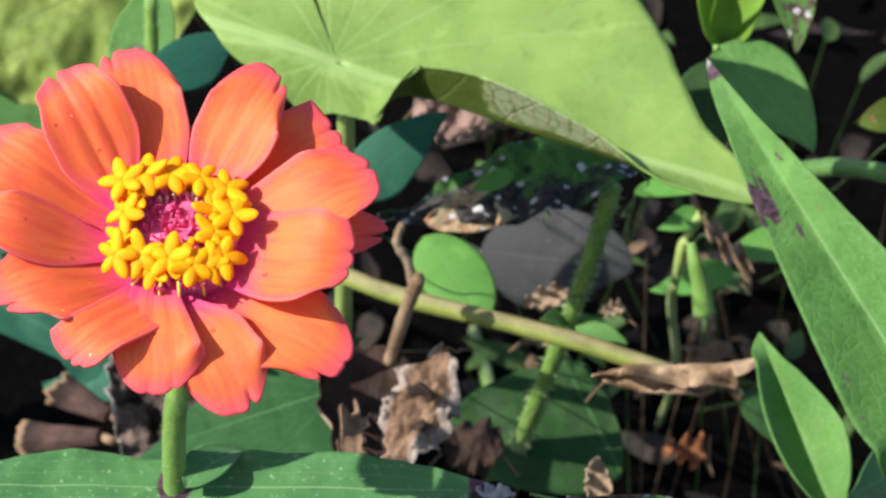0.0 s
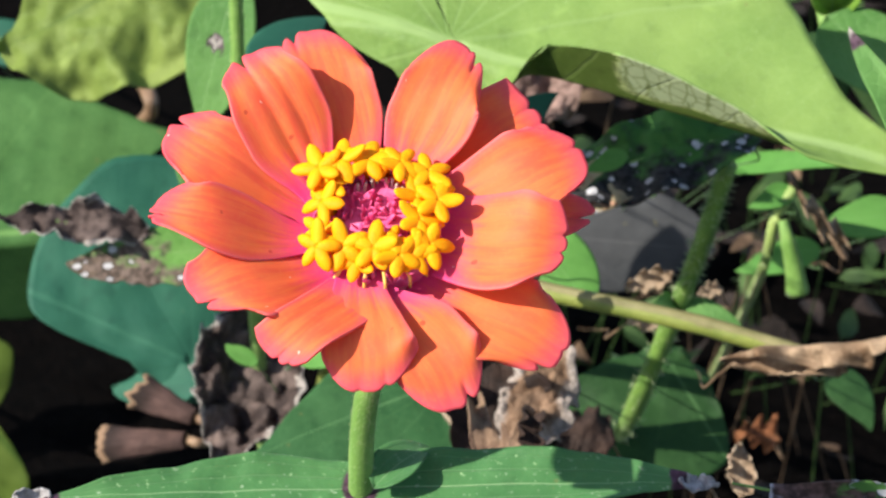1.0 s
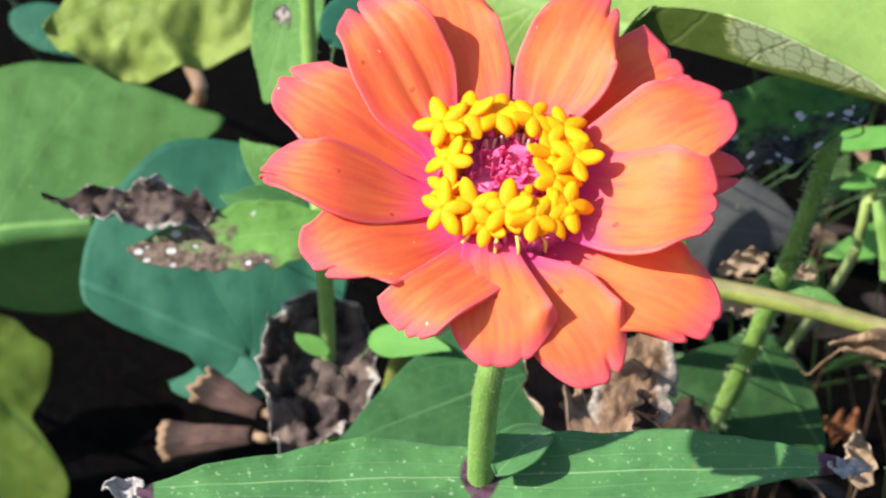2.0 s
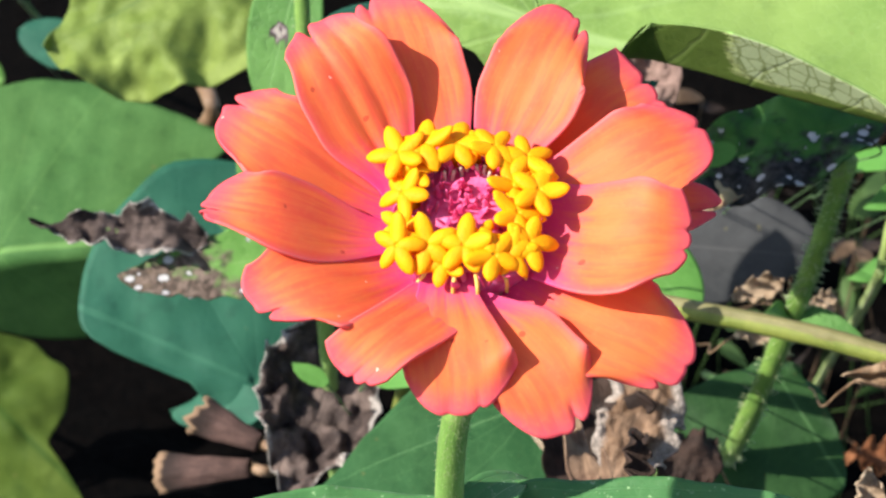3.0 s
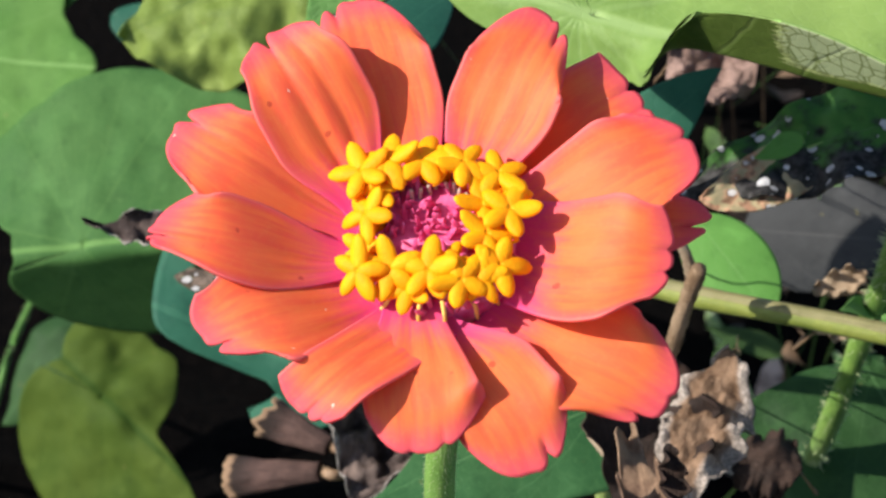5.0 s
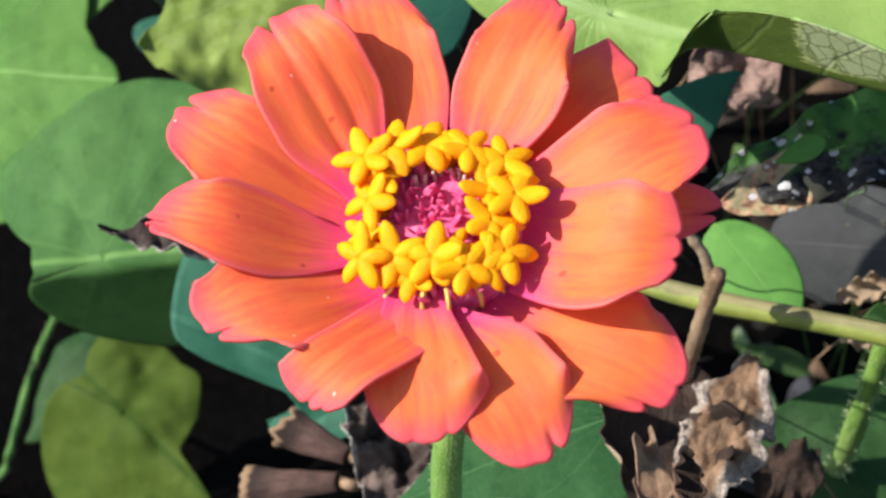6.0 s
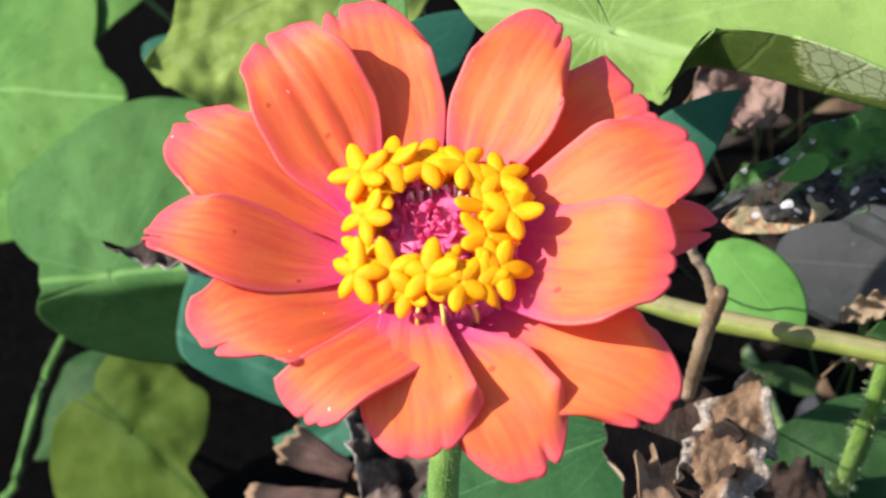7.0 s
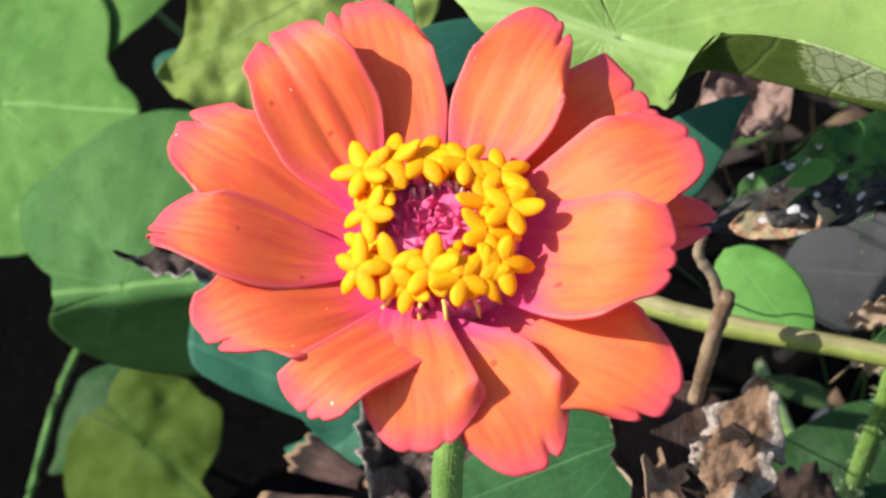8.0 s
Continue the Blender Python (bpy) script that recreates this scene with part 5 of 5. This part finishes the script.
leaf("low_leaf", "soft green leaf low among the stems", (0.1029, 0.2621, 0.2765), (0.0820, 0.2584, 0.2722), (0.0, -0.5, 0.86), 0.009, "ovate", M_ROUND, root="away", cup=14, droop=20, seed=83, group="low green leaves")
leaf("low_leaf", "pale green bud-like leaf on the drooping pod's stalk", (0.0936, 0.2500, 0.3045), (0.0824, 0.2460, 0.3028), (0.0, -0.5, 0.86), 0.0065, "ovate", M_ROUND, root="away", cup=30, droop=20, seed=84, group="low green leaves")
pod_plant = thing("bean_plant", (0.10, 0.5, 0.0), "pale green stalk with a drooping pod", "plant")
part("stalk", tube_mesh("stalk", [(0.0936, 0.2500, 0.3054), (0.0893, 0.2460, 0.2995), (0.0882, 0.2460, 0.2895), (0.0881, 0.2620, 0.2645), (0.10, 0.42, 0.1), (0.10, 0.5, 0.0)], 0.0014, 0.0012, 10, 8), M_STEM_PALE, pod_plant)
part("pod", tube_mesh("pod", [(0.0906, 0.2430, 0.3012), (0.0918, 0.2400, 0.2974), (0.0936, 0.2380, 0.2911), (0.0948, 0.2360, 0.2846)], 0.0012, 0.0028, 10, 6), M_STEM, pod_plant, "plump yellow-green pod")
dry_curl("dead_leaf", "bent tan and brown strip of dead leaf", (0.1048, 0.2380, 0.2980), (0.0890, 0.2320, 0.3242), (-0.3, -0.7, 0.6), 0.0060, M_DRY_TAN, root="away", roll=70, crumple=0.003, seed=38, kind="lance", bumps=120)
sheath = thing("dead_stalk", (0.0226, 0.1520, 0.3405), "tan dry leaf sheath crossing the twig", "stem")
part("sheath", tube_mesh("sheath", [(0.0226, 0.1520, 0.3405), (0.0246, 0.1490, 0.3513), (0.0267, 0.1465, 0.3615), (0.0291, 0.1455, 0.3702)], 0.0014, 0.0015, 12, 8, 0.16, 6), M_DRY_TAN, sheath)
part("withered_end", tube_mesh("withered_end", [(0.0278, 0.1480, 0.3657), (0.0266, 0.1490, 0.3710), (0.0242, 0.1500, 0.3754), (0.0253, 0.1510, 0.3799)], 0.0012, 0.0008, 10, 8, 0.16, 7), M_DRY_PALE, sheath, "pale shrivelled end")

# ---- the plant to the right ----
right_plant = thing("zinnia_plant", (0.15, 0.16, 0.0), "leafy green zinnia plant with spotted, torn leaves", "plant")
RP = [(0.15, 0.16, -0.01), (0.148, 0.15, 0.2), (0.1267, 0.0869, 0.3768), (0.1258, 0.1508, 0.3596), (0.0944, 0.2141, 0.3744), (0.0947, 0.2295, 0.3927)]
part("stem", tube_mesh("stem", RP, 0.0026, 0.0018, 12, 8), M_STEM, right_plant)
leaf("leaf", "long green leaf with a dark torn streak", (0.1271, 0.0680, 0.4049), (0.0841, 0.1320, 0.4386), (-0.3, -0.55, 0.75), 0.034, "taper", M_ZLEAF_LIT, parent=right_plant, fold_a=(0.0, 38, 0.1), fold_b=(0.0, 38, 0.1), onset=(0.0, 0.05), cup=0, droop=8, seed=51, hurt=0.015, eaten=2.0, tip_hurt=0.07, window=(0.56, 0.70, 0.5, 1.4, 0.80), ns=60, nv=31, bump=0.0009, bumps=90, spread=4)
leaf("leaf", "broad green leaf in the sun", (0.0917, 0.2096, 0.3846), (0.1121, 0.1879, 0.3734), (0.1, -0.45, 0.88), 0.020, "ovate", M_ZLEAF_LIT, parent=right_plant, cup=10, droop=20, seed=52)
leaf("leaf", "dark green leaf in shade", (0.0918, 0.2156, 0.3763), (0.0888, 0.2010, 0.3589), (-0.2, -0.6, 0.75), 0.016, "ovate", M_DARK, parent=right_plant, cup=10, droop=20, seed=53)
leaf("leaf", "slender bright young leaf", (0.0932, 0.2145, 0.3826), (0.1028, 0.2118, 0.4023), (-0.3, -0.6, 0.7), 0.008, "lance", M_SPROUT, parent=right_plant, cup=20, droop=10, seed=54)
leaf("leaf", "slender bright young leaf", (0.0928, 0.2144, 0.3826), (0.0844, 0.2125, 0.4040), (0.3, -0.6, 0.7), 0.009, "lance", M_SPROUT, parent=right_plant, cup=20, droop=10, seed=55)
leaf("leaf", "slender bright young leaf", (0.0929, 0.2145, 0.3826), (0.0917, 0.2053, 0.4108), (0.0, -0.8, 0.6), 0.007, "lance", M_SPROUT, parent=right_plant, cup=20, droop=10, seed=56)
leaf("leaf", "withered leaf tip, white and brown", (0.1056, 0.2158, 0.4070), (0.1074, 0.2014, 0.3898), (0.0, -0.8, 0.6), 0.0105, "ovate", M_SPOT, parent=right_plant, cup=20, droop=10, seed=57, hurt=0.5, eaten=0.97, ns=40, nv=25)
leaf("leaf", "upright bright green leaf with a pointed tip", (0.1105, 0.0738, 0.3775), (0.0967, 0.1075, 0.3919), (0.10, -0.8, 0.55), 0.0215, "ovate", M_ZLEAF_LIT, parent=right_plant, fold_a=(0.0, 56, 0.1), fold_b=(0.0, 50, 0.1), onset=(0.0, 0.05), cup=0, droop=-12, seed=58, ns=40, nv=25)
leaf("leaf", "green leaf beside the stem", (0.1246, 0.0868, 0.3768), (0.1110, 0.0612, 0.3936), (0.1, -0.6, 0.8), 0.012, "ovate", M_ZLEAF, parent=right_plant, cup=15, droop=15, seed=59)
leaf("leaf", "green leaf with brown-rimmed holes and a pale edge", (0.1151, -0.0005, 0.4341), (0.0528, 0.0020, 0.4495), (-0.05, -0.55, 0.83), 0.0135, "ovate", M_SPOT, parent=right_plant, cup=24, droop=14, seed=60, hurt=0.45, eaten=0.95, tip_hurt=0.34, ns=90, nv=41, spread=6, wave=0.0015, bump=0.001, bumps=110)

leaf("low_leaf", "small yellowing leaf with a brown end", (0.1376, 0.2344, 0.3498), (0.1255, 0.2325, 0.3481), (0.0, -0.6, 0.8), 0.0085, "ovate", M_YELLOW, root="away", cup=14, droop=20, seed=85, hurt=0.1, eaten=2.0, group="low green leaves")
stalk_thing("green_stalk", "thick pale green stalk lying low", [(0.1154, 0.2328, 0.3333), (0.1244, 0.2257, 0.3400), (0.1364, 0.2166, 0.3442), (0.1495, 0.2137, 0.3401), (0.2, 0.3, 0.2), (0.22, 0.3, 0.0)], 0.0022, 0.0022, M_STEM_DARK, 0, seed=7)

# ---- dim undergrowth between the stems ----
def undergrowth_mesh(count, seed, size):
    rn = random.Random(seed)
    pieces = []
    for k in range(count):
        x, y, z = rn.uniform(0.03, 0.20), rn.uniform(0.27, 0.62), rn.uniform(0.03, 0.15)
        length = rn.uniform(0.6, 1.4) * size
        p = blade_grid(length, length * rn.uniform(0.25, 0.55), "ovate", 9, 7, droop=rn.uniform(10, 80), cup=rn.uniform(-30, 30), twist=rn.uniform(-60, 60))
        m = Euler((rn.uniform(-0.6, 0.9), rn.uniform(-0.6, 0.6), rn.uniform(0, 6.28))).to_matrix()
        v = p.reshape(-1, 3) @ np.array(m).T + np.array((x, y, z))
        pieces.append((v, [(i * 7 + j, i * 7 + j + 1, i * 7 + j + 8, i * 7 + j + 7) for i in range(8) for j in range(6)]))
        foot = Vector((x + rn.uniform(-0.03, 0.03), y + rn.uniform(0.0, 0.08), 0.0))
        top = Vector(v[3])
        ring = [(math.cos(a) * 0.0004, math.sin(a) * 0.0004) for a in (0, 2.1, 4.2)]
        pieces.append(([foot + Vector((c, d, 0)) for c, d in ring] + [top + Vector((c, d, 0)) for c, d in ring], [(0, 1, 4, 3), (1, 2, 5, 4), (2, 0, 3, 5)]))
    return join_pieces("undergrowth", pieces)


for mat, count, sd, size in ((M_LOW, 70, 61, 0.020), (M_LOW_DRY, 26, 62, 0.013)):
    low = new("undergrowth", undergrowth_mesh(count, sd, size))
    low.data.materials.append(mat)
    tagged(low, "dim tangle of small leaves and stalks over the soil", "undergrowth", kind="stuff")

# ---- leaf litter on the soil ----
def litter_mesh(count, seed, spread):
    rn = random.Random(seed)
    pieces = []
    for k in range(count):
        x, y = rn.uniform(*spread[0]), rn.uniform(*spread[1])
        length, w = rn.uniform(0.012, 0.035), rn.uniform(0.006, 0.016)
        p = blade_grid(length, w, "ovate", 7, 5, droop=rn.uniform(-60, 60), cup=rn.uniform(-60, 60), twist=rn.uniform(-50, 50))
        m = Matrix.Translation((x, y, rn.uniform(0.008, 0.028))) @ Euler((rn.uniform(-0.6, 0.6), rn.uniform(-0.6, 0.6), rn.uniform(0, 6.28))).to_matrix().to_4x4()
        v = p.reshape(-1, 3) @ np.array(m.to_3x3()).T + np.array(m.translation)
        f = [(i * 5 + j, i * 5 + j + 1, i * 5 + j + 6, i * 5 + j + 5) for i in range(6) for j in range(4)]
        pieces.append((v, f))
    return join_pieces("leaf_litter", pieces)


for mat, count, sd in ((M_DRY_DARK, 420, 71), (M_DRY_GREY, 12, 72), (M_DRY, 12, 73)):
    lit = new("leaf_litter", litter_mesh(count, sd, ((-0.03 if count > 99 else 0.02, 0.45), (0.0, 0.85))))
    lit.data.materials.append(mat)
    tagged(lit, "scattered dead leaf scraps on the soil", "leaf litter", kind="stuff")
